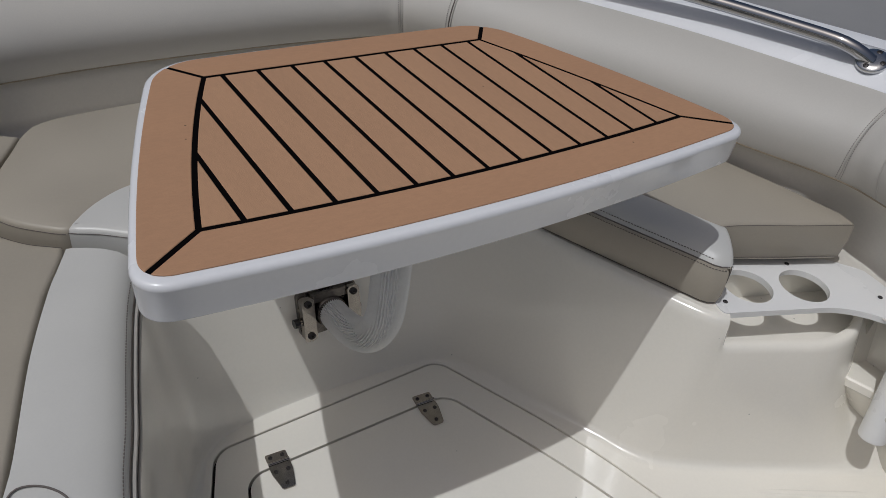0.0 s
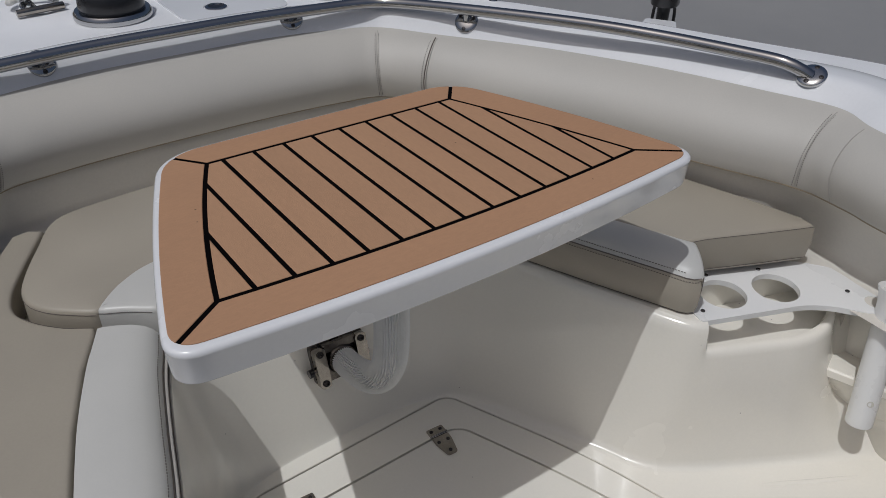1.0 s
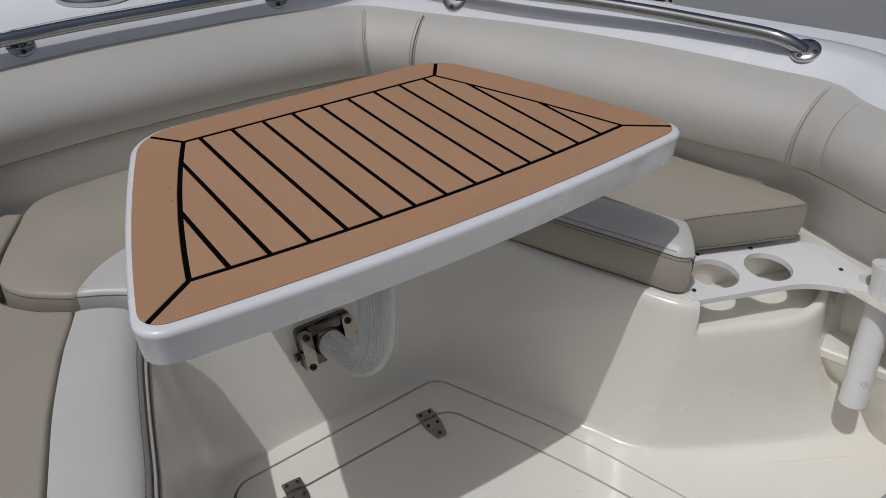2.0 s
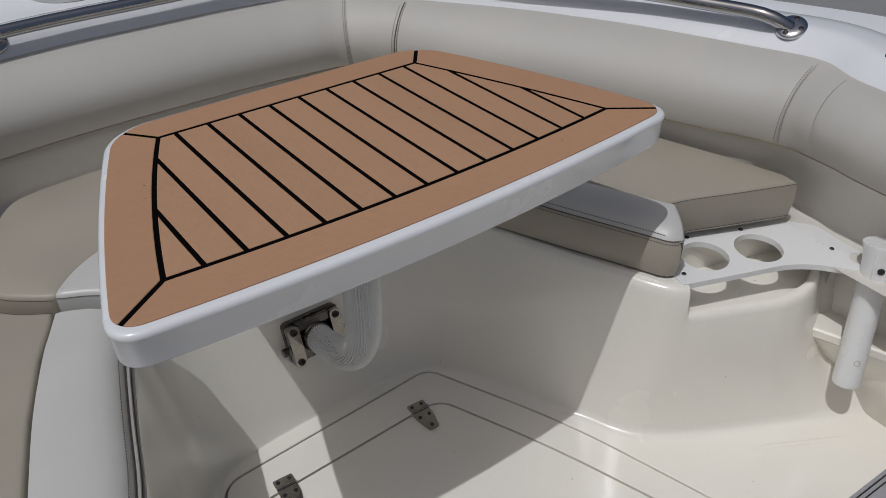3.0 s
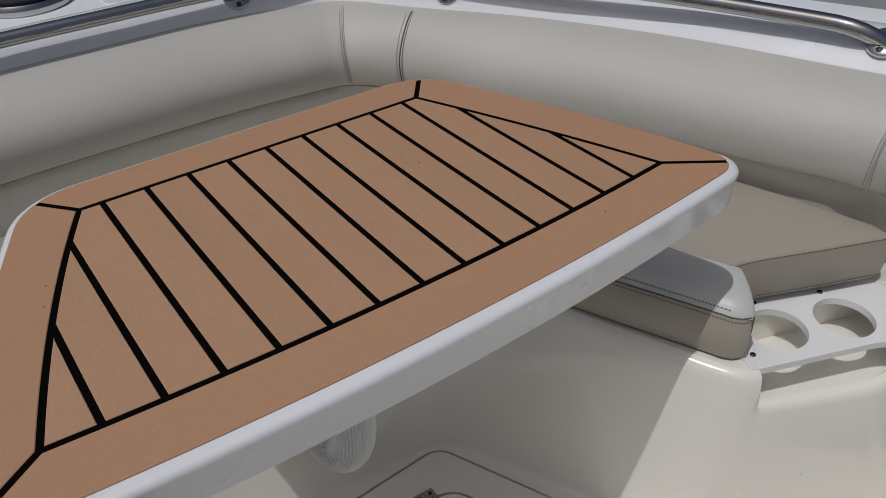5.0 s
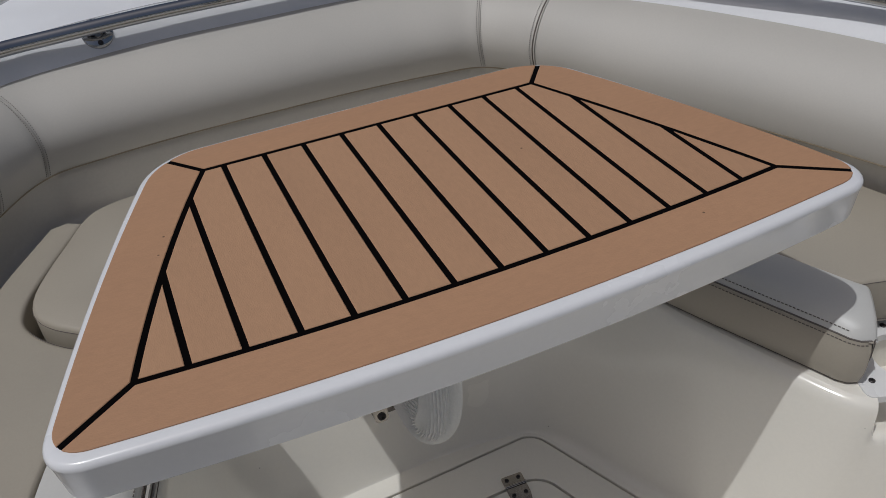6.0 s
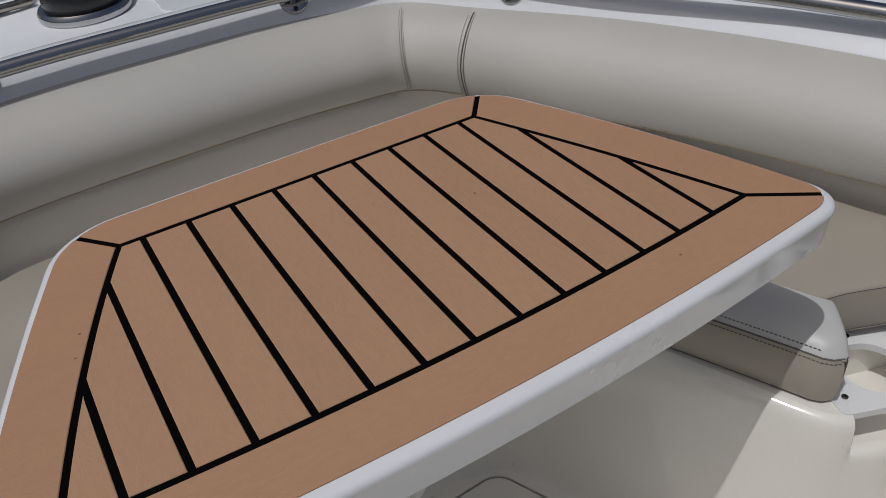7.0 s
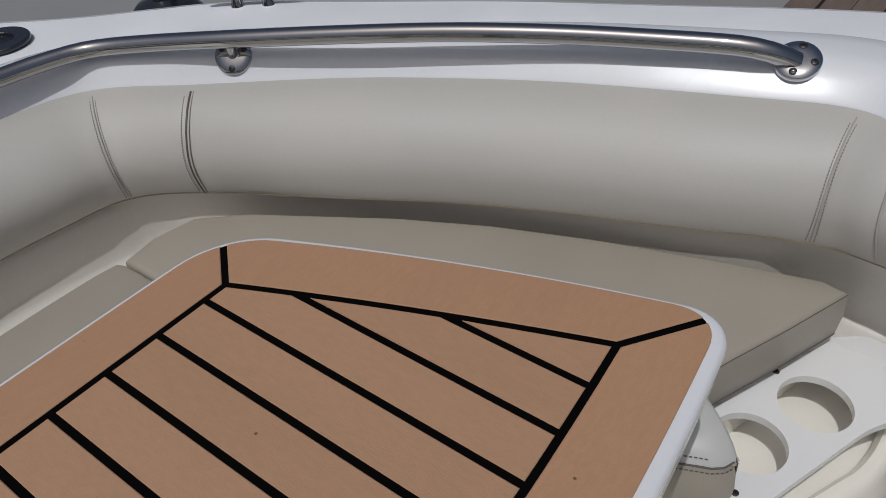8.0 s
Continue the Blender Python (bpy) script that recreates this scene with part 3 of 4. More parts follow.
backrest(CEN - 12, CEN - 4, "long light grey vinyl backrest cushion along the port coaming", 2)

# ---- seat cushions ----


def strip(pts, profile, mat, name, parent, label=""):
    """A band swept along an edge: profile of (inwards from the edge, height)."""
    nn = plan_normals(pts)
    rows = [[Vector((p.x + n.x * o, p.y + n.y * o, z)) for p, n in zip(pts, nn)] for o, z in profile]
    bm = grid(rows)
    for k in (0, -1):
        bm.verts.ensure_lookup_table()
        m = len(pts)
        idx = 0 if k == 0 else m - 1
        loop = [bm.verts[j * m + idx] for j in range(len(rows))]
        bm.faces.new(loop)
    return part(name, bm, mat, parent, label)


def seam_line(pts, o, z, parent, mat=None, r=0.0013, name="seam"):
    nn = plan_normals(pts)
    path = [Vector((p.x + n.x * o, p.y + n.y * o, z)) for p, n in zip(pts, nn)]
    return part(name, tube(path, r, 6), mat or THREAD, parent)


def stitch_line(pts, o, z, parent, up):
    nn = plan_normals(pts)
    path = [Vector((p.x + n.x * o, p.y + n.y * o, z)) for p, n in zip(pts, nn)]
    nrm = [Vector((-n.x * (1 - up), -n.y * (1 - up), up)).normalized() for n in nn]
    return dashes(path, nrm)


def outline_seam(poly, z, inset, parent, keep=lambda p: True):
    pts = [Vector((*p, z)) for p in offset(ccw(poly), -inset)]
    # start where the kept run begins
    k0 = 0
    for k in range(len(pts)):
        if keep(pts[k]) and not keep(pts[k - 1]):
            k0 = k
            break
    run = []
    for k in range(len(pts)):
        q = pts[(k0 + k) % len(pts)]
        if not keep(q):
            break
        run.append(q)
    if len(run) > 2:
        part("seam", tube(run, 0.0006, 6), THREAD, parent, "thin dark edge seam")


# starboard seat: beige top, off-white roll along the inner edge, beige front
stbd = thing("seat_cushion", "beige vinyl starboard seat cushion with an off-white rolled inner edge", "cushion", "bow seat cushions")
S_EDGE = curve([(0.27, 0.445, 0), (0.335, 0.32, 0), (0.383, 0.215, 0), (0.430, 0.105, 0), (0.475, 0.005, 0), (0.502, -0.055, 0), (0.515, -0.083, 0), (0.534, -0.094, 0)], 40)
STOP = 0.487
beige = [(0.340, 0.815), (0.40, 0.825), (0.474, 0.811), (0.536, 0.738), (0.661, 0.520), (0.728, 0.378), (0.782, 0.234), (0.836, 0.062), (0.875, -0.085), (0.868, -0.122), (0.76, -0.078), (0.665, -0.036), (0.632, -0.0225), (0.612, -0.0165),
         (0.594, -0.012), (0.578, -0.001), (0.550, 0.046), (0.495, 0.146), (0.445, 0.258), (0.397, 0.366), (0.357, 0.466), (0.347, 0.60), (0.340, 0.72)]
poly = []
bc = [Vector(p) for p in beige]
for i in range(len(bc)):
    a, b_ = bc[i], bc[(i + 1) % len(bc)]
    for f in ((0.0, 0.25, 0.5, 0.75) if (b_ - a).length > 0.06 else (0.0,)):
        poly.append(a.lerp(b_, f))
part("pad", pad(poly, LEDGE + 0.019, STOP, 0.010, crown=0.002, foot=0.0), BEIGE, stbd, "beige vinyl top")
# support added below the raised pad; its dark colour stands for the gap's shade
part("gap_support", slab(offset(ccw(poly), -0.028), [], LEDGE - 0.0002, LEDGE + 0.021), PIPING, stbd, "recessed support added under the pad, dark for the shaded gap", smooth=False)
outline_seam(poly, STOP - 0.006, 0.0005, stbd, lambda p: p.y < 0.004 and p.x > 0.580 and p.x < 0.872 and not (p.x > 0.84 and p.y > -0.104))
# lower seam, dark also for the shadow line along the pad's bottom
outline_seam(poly, LEDGE + 0.027, -0.0005, stbd, lambda p: p.y < 0.004 and p.x > 0.61 and p.x < 0.872 and not (p.x > 0.84 and p.y > -0.104))
strip(S_EDGE, [(0.008, LEDGE - 0.0003), (-0.002, LEDGE + 0.006), (-0.008, 0.405), (-0.0085, 0.425), (-0.005, 0.448), (0.001, 0.463), (0.03, 0.455)], BEIGE, "front", stbd, "beige vinyl front panel")
END_OUT = Vector((0.76, -0.65, 0)).normalized()
S_IN = curve([(0.37, 0.47, 0), (0.41, 0.37, 0), (0.458, 0.262, 0), (0.508, 0.15, 0), (0.558, 0.045, 0), (0.580, -0.004, 0), (0.590, -0.022, 0)], 40)
rows = []
for f, z in ((0.25, 0.45), (0.02, 0.463), (0.05, 0.4665), (0.12, 0.474), (0.22, 0.481), (0.38, 0.4865), (0.6, 0.490), (0.82, 0.491), (0.95, 0.4905), (1.0, 0.4895), (1.01, 0.484), (0.97, 0.40)):
    row = [a.lerp(b_, f) + Vector((0, 0, z)) for a, b_ in zip(S_EDGE, S_IN)]
    for out, drop in ((0.0035, 0.002), (0.0065, 0.006), (0.008, 0.012), (0.008, 0.022)):
        row.append(row[39] + END_OUT * out - Vector((0, 0, min(drop, max(0.0, z - 0.462)))))
    rows.append(row)
part("roll", grid(rows), PALE, stbd, "off-white vinyl roll")
rows = []
for z, out in ((LEDGE + 0.002, -0.004), (LEDGE + 0.010, 0.003), (0.405, 0.008), (0.435, 0.010), (0.455, 0.0095), (0.463, 0.0078), (0.464, 0.002)):
    rows.append([S_EDGE[-1].lerp(S_IN[-1], f) + END_OUT * (out - 0.006 * (2 * f - 1) ** 4) + Vector((0, 0, z)) for f in (-0.04, 0.0, 0.08, 0.2, 0.4, 0.6, 0.8, 0.92, 1.0)])
part("end_panel", grid(rows), BEIGE, stbd, "beige vinyl end panel")
part("seam", tube([S_EDGE[-1] + END_OUT * (0.0015 + o) + Vector((0, 0, z)) for z, o in ((LEDGE + 0.008, -0.001), (0.405, 0.001), (0.435, 0.003), (0.462, 0.002))], 0.0011, 6), THREAD, stbd, "thin dark edge seam")
seam_run = [S_EDGE[-1].lerp(S_IN[-1], f) + END_OUT * (0.0085 - 0.006 * (2 * f - 1) ** 4) + Vector((0, 0, 0.4635)) for f in (0.0, 0.1, 0.3, 0.5, 0.7, 0.9)]
part("seam", tube(seam_run, 0.0011, 6), THREAD, stbd, "thin dark edge seam")
seam_line(S_EDGE, 0.0012, 0.4635, stbd)
# bottom seam of the front, drawn heavier for the shadow line at the ledge
seam_line(S_EDGE, 0.0005, LEDGE + 0.004, stbd, None, 0.0016)
for dz, o in ((0.0075, 0.0075), (-0.006, -0.0018)):
    tagged(part("stitching", stitch_line(S_EDGE[:-2] if dz > 0 else S_EDGE, o, 0.4635 + dz, stbd, 0.5), THREAD, stbd, "dark double stitching"), kind="stuff")

# forward seat
fwd = thing("seat_cushion", "beige vinyl forward seat cushion with an off-white inner edge", "cushion", "bow seat cushions")
F_POLY = closed_curve([(-0.464, 0.430), (-0.502, 0.457), (-0.531, 0.483), (-0.551, 0.513), (-0.558, 0.545), (-0.552, 0.585), (-0.530, 0.640), (-0.500, 0.70), (-0.463, 0.77), (-0.415, 0.80), (-0.32, 0.812), (-0.15, 0.822), (0.05, 0.828), (0.22, 0.828), (0.318, 0.822), (0.336, 0.80), (0.336, 0.66), (0.34, 0.52), (0.27, 0.50), (0.1, 0.50), (-0.1, 0.50), (-0.25, 0.515), (-0.34, 0.505), (-0.40, 0.475), (-0.445, 0.435)], 150)
part("pad", pad(F_POLY, LEDGE, 0.487, 0.010, crown=0.004), BEIGE, fwd, "beige vinyl top")
outline_seam(F_POLY, 0.477, -0.0003, fwd, lambda p: p.x < -0.462 and p.y < 0.72)
white = closed_curve([(-0.461, 0.432), (-0.452, 0.450), (-0.408, 0.496), (-0.345, 0.530), (-0.25, 0.535), (-0.05, 0.51), (0.24, 0.505), (0.27, 0.47), (0.2, 0.455), (-0.05, 0.462), (-0.25, 0.455), (-0.33, 0.415), (-0.368, 0.378), (-0.385, 0.386), (-0.42, 0.410)], 100)
part("roll", pad(white, LEDGE, 0.4875, 0.012, crown=0.002), PALE, fwd, "off-white vinyl inner edge")
outline_seam(white, 0.478, -0.0003, fwd, lambda p: p.y < 0.436 and p.x < -0.37)

# port seat: a lower pad that wraps round the forward cushion
port = thing("seat_cushion", "beige vinyl port seat cushion with an off-white rolled edge and piping", "cushion", "bow seat cushions")
P_EDGE = curve([(-0.60, -0.70, 0), (-0.545, -0.32, 0), (-0.505, -0.08, 0), (-0.472, 0.04, 0), (-0.446, 0.14, 0), (-0.415, 0.25, 0), (-0.392, 0.315, 0), (-0.378, 0.357, 0)], 60)
p_in = curve([(-0.473, 0.420, 0), (-0.494, 0.434, 0), (-0.514, 0.447, 0), (-0.540, 0.473, 0), (-0.562, 0.503, 0), (-0.577, 0.537, 0), (-0.577, 0.572, 0), (-0.564, 0.617, 0), (-0.529, 0.69, 0), (-0.487, 0.77, 0), (-0.474, 0.795, 0)], 36)
p_out = [tuple(p.to_2d()) for p in p_in] + [(-0.50, 0.812), (-0.532, 0.805), (-0.60, 0.69), (-0.70, 0.50), (-0.80, 0.27), (-0.87, 0.05), (-0.90, -0.25), (-0.90, -0.72), (-0.69, -0.72), (-0.668, -0.32), (-0.645, -0.08), (-0.612, 0.03), (-0.566, 0.19), (-0.52, 0.315), (-0.478, 0.402)]
poly = []
bc = [Vector(p) for p in p_out]
for i in range(len(bc)):
    a, b_ = bc[i], bc[(i + 1) % len(bc)]
    for f in ((0.0, 0.25, 0.5, 0.75) if (b_ - a).length > 0.06 else (0.0,)):
        poly.append(a.lerp(b_, f))
part("pad", pad(poly, LEDGE, 0.463, 0.008, crown=0.002), BEIGE, port, "beige vinyl top")
outline_seam(poly, 0.4605, 0.001, port, lambda p: p.x > -0.575 and 0.41 < p.y < 0.785)
inner = curve([(-0.685, -0.70, 0), (-0.664, -0.32, 0), (-0.642, -0.08, 0), (-0.608, 0.03, 0), (-0.562, 0.19, 0), (-0.516, 0.315, 0), (-0.493, 0.365, 0), (-0.471, 0.412, 0)], 60)
pe = P_EDGE
rows = []
for f, z in ((0.02, 0.425), (0.0, 0.435), (0.04, 0.446), (0.12, 0.457), (0.25, 0.465), (0.45, 0.469), (0.7, 0.4685), (0.9, 0.466), (0.985, 0.463), (1.0, 0.456), (0.98, 0.42)):
    rows.append([a.lerp(b_, f) + Vector((0, 0, z)) for a, b_ in zip(pe, inner)])
bm = grid(rows)
bm.verts.ensure_lookup_table()
bm.faces.new([bm.verts[j * 60 + 59] for j in range(len(rows))])
part("roll", bm, PALE, port, "off-white vinyl rolled edge")
strip(pe, [(0.02, LEDGE), (0.004, LEDGE + 0.006), (-0.006, 0.405), (-0.004, 0.425), (0.006, 0.436), (0.03, 0.43)], BEIGE, "front", port, "beige vinyl front panel")
seam_line(pe, 0.0005, 0.4345, port, PIPING, 0.0016)
seam_line(pe, -0.0035, 0.4275, port, WELT, 0.0036, "piping")
seam_line(pe, -0.0080, 0.4235, port, PIPING, 0.0009)
seam_line(pe, -0.0075, 0.4175, port, WELT, 0.0034, "piping")
seam_line(pe, -0.0095, 0.4125, port, PIPING, 0.0009)
tagged(part("stitching", stitch_line(pe, 0.006, 0.4475, port, 0.6), THREAD, port, "dark stitching along the roll"), kind="stuff")
arc = curve([(-0.628, -0.040, 0.4660), (-0.617, -0.022, 0.4680), (-0.606, -0.018, 0.4692), (-0.591, -0.023, 0.4698), (-0.576, -0.035, 0.4700), (-0.563, -0.056, 0.4697), (-0.553, -0.10, 0.4690)], 24)
part("seam", tube(arc, 0.0013, 6), THREAD, port, "thin dark curved seam")

# ---- cup holder plate ----
plate = thing("cup_holder_plate", "white plastic plate with two cup holes beside the seat", "cup holder")
P_OUT = rounded([(0.527, -0.122), (0.775, -0.218), (0.845, -0.312), (0.905, -0.335), (0.925, -0.17), (0.868, -0.096), (0.62, 0.014), (0.563, -0.015)], [0.012, 0.05, 0.03, 0.02, 0.03, 0.02, 0.012, 0.01])
bm = slab(ccw(P_OUT), [circle(0.638, -0.088, 0.049, 40), circle(0.750, -0.138, 0.049, 40), circle(0.880, -0.285, 0.020, 20)], 0.366, 0.379)
soften(part("plate", bm, PLASTIC, plate, smooth=False), 0.0035, 3)
for x, y in ((0.662, -0.025), (0.776, -0.076), (0.556, -0.101), (0.866, -0.232)):
    place(part("screw", screw_mesh(0.0048), SCREW, plate, "dark screw head"), (x, y, 0.3796))

# ---- table ----
table = thing("bow_table", "white bow table with a tan teak-look foam top and black seams", "table")
ZT = 0.750
G = 0.0072
T_SHARP = [(-0.457, -0.060), (0.460, -0.062), (0.287, 0.413), (-0.302, 0.412)]
T_BOW = [0.0235, 0.013, 0.003, 0.010]
R_BOW = [0.027, 0.013, 0.003, 0.010]
TEAK_OUT = rounded(T_SHARP, [0.040, 0.045, 0.06, 0.06], T_BOW, 10, 20)
R_SHARP = [(-0.4665, -0.0705), (0.4685, -0.0720), (0.2930, 0.4200), (-0.3090, 0.4200)]
RIM_OUT = rounded(R_SHARP, [0.045, 0.050, 0.065, 0.065], R_BOW, 10, 20)
rows = []
for d, z in ((-0.05, ZT - 0.054), (-0.006, ZT - 0.054), (-0.0045, ZT - 0.0535), (-0.0038, ZT - 0.0525), (-0.0035, ZT - 0.051), (-0.0012, ZT - 0.0125), (-0.0002, ZT - 0.0105), (0.0, ZT - 0.008), (-0.001, ZT - 0.0052), (-0.003, ZT - 0.003), (-0.0055, ZT - 0.0019), (-0.012, ZT - 0.0015), (-0.03, ZT - 0.0015)):
    rows.append([Vector((*p, z)) for p in offset(RIM_OUT, d)])
bm = grid(rows, closed=True)
bm.verts.ensure_lookup_table()
k = len(TEAK_OUT)
bm.faces.new([bm.verts[i] for i in range(k)])
bm.faces.new([bm.verts[len(bm.verts) - k + i] for i in range(k)])
part("tabletop", bm, RIM, table, "glossy white rounded table body")
bm = slab(offset(TEAK_OUT, -0.0025), [], ZT - 0.002, ZT - 0.0007)
part("seam_layer", bm, CAULK, table, "black foam showing as seams", smooth=False)

IN = [Vector(p) for p in ((-0.375, 0.0), (0.375, 0.0), (0.2365, 0.349), (-0.2505, 0.350))]
IN_BOW = [0.0155, 0.004, 0.0, 0.008]


def bowed(a, b_, bow, d=0.0, n=16):
    t = (b_ - a).normalized()
    nn = Vector((t.y, -t.x))
    return [a.lerp(b_, f) + nn * (bow * 4 * f * (1 - f) + d) for f in [i / n for i in range(n + 1)]]


def sheet(poly, z0, z1, name, mat):
    """One piece of foam with softened edges."""
    ins = offset(ccw(poly), -0.0009)
    bm = grid([[Vector((*p, z0)) for p in ccw(poly)], [Vector((*p, z1 - 0.0006)) for p in ccw(poly)], [Vector((*p, z1)) for p in ins]], closed=True)
    bm.verts.ensure_lookup_table()
    m = len(ins)
    bmesh.ops.triangulate(bm, faces=[bm.faces.new([bm.verts[2 * m + i] for i in range(m)])])
    return part(name, bm, mat, table, smooth=False)


# four border pieces, mitred at the corners
sharp = [Vector(p) for p in T_SHARP]
for e in range(4):
    a, b_ = IN[e], IN[(e + 1) % 4]
    oa, ob_ = sharp[e], sharp[(e + 1) % 4]
    t = (b_ - a).normalized()
    out_n = Vector((t.y, -t.x))
    da, db = (oa - a).normalized(), (ob_ - b_).normalized()
    na, nb = Vector((-da.y, da.x)), Vector((db.y, -db.x))
    if na.dot(t) < 0:
        na = -na
    if nb.dot(t) > 0:
        nb = -nb
    poly = [p.copy() for p in offset(TEAK_OUT, -0.002)]
    poly = clip(poly, a + out_n * G / 2, out_n)
    poly = clip(poly, a + na * G / 2, na)
    poly = clip(poly, b_ + nb * G / 2, nb)
    final = []
    for i, p in enumerate(poly):
        q = poly[(i + 1) % len(poly)]
        final.append(p)
        if abs((p - a).dot(out_n) - G / 2) < 1e-5 and abs((q - a).dot(out_n) - G / 2) < 1e-5 and (q - p).length > 0.1:
            for j in range(1, 16):
                f = j / 16
                final.append(p.lerp(q, f) + out_n * IN_BOW[e] * 4 * f * (1 - f))
    sheet(final, ZT - 0.0012, ZT + 0.0004, "border", TEAK_EDGE)
# planks, running fore and aft
inside = []
for e in range(4):
    inside += bowed(IN[e], IN[(e + 1) % 4], IN_BOW[e])[:-1]
inside = offset(inside, -G / 2)
for i in range(14):
    poly = inside
    for q, keep_right in ((i, True), (i + 1, False)):
        if 0 < q < 14:
            near, far = Vector((-0.325 + 0.0539 * (q - 1), 0.0)), Vector((-0.224 + 0.0543 * (q - 3), 0.348))
            way = (far - near).normalized()
            nn = Vector((way.y, -way.x)) * (1 if keep_right else -1)
            poly = clip(poly, near + nn * G / 2, nn)
    if len(poly) > 2:
        clean = [p for j, p in enumerate(poly) if (p - poly[j - 1]).length > 0.0012]
        sheet(clean, ZT - 0.0012, ZT + 0.0004, "plank", TEAK)
# leg and wall bracket
leg = curve([(-0.020, 0.395, 0.19), (-0.021, 0.335, 0.198), (-0.022, 0.268, 0.222), (-0.022, 0.210, 0.266), (-0.021, 0.175, 0.328), (-0.020, 0.165, 0.40), (-0.020, 0.165, 0.55), (-0.020, 0.165, 0.70)], 56)
part("leg", tube(leg, 0.034, 76, flutes=1, depth=0.0038, radii=[0.029 + 0.005 * min(1.0, i / 16) for i in range(56)]), HOSE, table, "curved white fluted leg")
brk = new("wall_bracket")
brk.parent = table
brk.matrix_local = pose(-0.022, 0.384, 0.190, 73, 0, 0) @ Matrix.Diagonal((0.95, 0.88, 1, 1))
tagged(brk, "worn stainless hinge bracket bolted to the wall")
bm = slab(ccw(rounded([(-0.068, -0.055), (0.068, -0.055), (0.068, 0.055), (-0.068, 0.055)], 0.012)), [], -0.012, 0.003)
soften(part("plate", bm, DARK_STEEL, brk, smooth=False), 0.0015)
for sx in (-0.053, 0.053):
    bm = slab(ccw(rounded([(sx - 0.014, -0.058), (sx + 0.014, -0.058), (sx + 0.014, 0.05), (sx - 0.014, 0.05)], 0.010)), [], 0.002, 0.022)
    lug = soften(part("lug", bm, DULL, brk, smooth=False), 0.004, 3)
    for sy in (-0.044, 0.036):
        place(part("bolt", lathe([(0.0085, 0), (0.0085, 0.003), (0.006, 0.005), (0.0035, 0.005), (0.003, 0.002)], 14), SCREW, lug, "dark bolt head"), (sx, sy, 0.0215))
part("pin", tube([(-0.074, -0.012, 0.006), (0.074, -0.012, 0.006)], 0.006, 12), DULL, brk)
part("knob", tube([(-0.083, -0.012, 0.006), (-0.071, -0.012, 0.006)], 0.0105, 14), BLACK, brk, "black pin head")
part("collar", lathe([(0.038, 0.0), (0.038, 0.016), (0.034, 0.022), (0.024, 0.022)], 28), DARK_STEEL, brk)
soften(part("bridge", slab(ccw([(-0.042, 0.030), (0.042, 0.030), (0.042, 0.052), (-0.042, 0.052)]), [], 0.002, 0.017), DARK_STEEL, brk, smooth=False), 0.004, 3)

# ---- rail ----
rail = thing("grab_rail", "polished stainless grab rail on round flanges along the coaming", "rail")
R_S = [(-0.04, 1.088, 0.7215), (0.16, 1.086, 0.7215), (0.37, 1.064, 0.722), (0.45, 1.048, 0.723), (0.512, 1.022, 0.723), (0.567, 0.942, 0.729), (0.637, 0.808, 0.739), (0.720, 0.652, 0.748), (0.80, 0.495, 0.755), (0.872, 0.341, 0.757), (0.925, 0.195, 0.759), (0.947, 0.125, 0.760), (0.957, 0.092, 0.758), (0.970, 0.066, 0.750), (0.984, 0.046, 0.738)]
rail_path = curve([mirror(p) for p in R_S[:0:-1]] + R_S, 160)
part("rail_tube", tube(rail_path, 0.0145, 18), STEEL, rail)


def flange(at, normal, reach):
    fl = new("flange")
    fl.parent = rail
    nv = Vector(normal).normalized()
    mm = Matrix.Translation(at) @ nv.to_track_quat('Z', 'Y').to_matrix().to_4x4()
    fl.matrix_local = mm
    tagged(fl, "round stainless base flange with dark screws")
    # side discs take the steel darkened for reflections, end discs the brighter one
    part("disc", lathe([(0.0315, -0.004), (0.0315, 0.001), (0.030, 0.003), (0.020, 0.0055), (0.012, 0.006)], 28), STEEL if reach is not None else DISC, fl)
    turns = (28, 148, 268) if reach is not None else (85, -5, -95) if at[0] > 0 else (95, 185, 275)
    for a in map(math.radians, turns):
        place(part("screw", screw_mesh(0.0055), SCREW, fl), (0.0215 * math.cos(a), 0.0215 * math.sin(a), 0.0042), (0.12 * math.cos(a), 0.12 * math.sin(a), 1))
    if reach is not None:
        inv = mm.inverted()
        part("post", tube([(0, 0, 0), inv @ Vector(reach)], 0.0085, 12), STEEL, fl)


def near_rail(p):
    return min(rail_path, key=lambda q: (q - Vector(p)).length)


for spot in ((0.27, 1.092), (-0.348, 1.092), (0.632, 0.818), (-0.712, 0.818)):
    i = min(range(NP), key=lambda j: (coam[j][6].to_2d() - Vector(spot)).length)
    n = ntop[i]
    at = Vector(coam[i][6])
    flange(at, (-n.x, -n.y, 0.8), near_rail(at + Vector((0, 0, 0.02))))
flange((0.985, 0.044, 0.7405), (-0.55, -0.1, 1), None)
flange(mirror((0.985, 0.044, 0.7405)), (0.55, -0.1, 1), None)

# a second round fitting on the coaming, aft of the rail
rod_cap = thing("coaming_fitting", "round stainless fitting with dark screws on the white coaming", "deck fitting", "deck fittings")
spot = min((r for r in coam if r[0].x > 0), key=lambda r: abs(r[8].y + 0.186))
rod_cap.matrix_local = Matrix.Translation(spot[9]) @ Vector((-0.42, 0.0, 1)).normalized().to_track_quat('Z', 'Y').to_matrix().to_4x4()
part("disc", lathe([(0.0315, -0.006), (0.0315, 0.001), (0.030, 0.003), (0.020, 0.0050), (0.012, 0.0055)], 28), DISC, rod_cap)
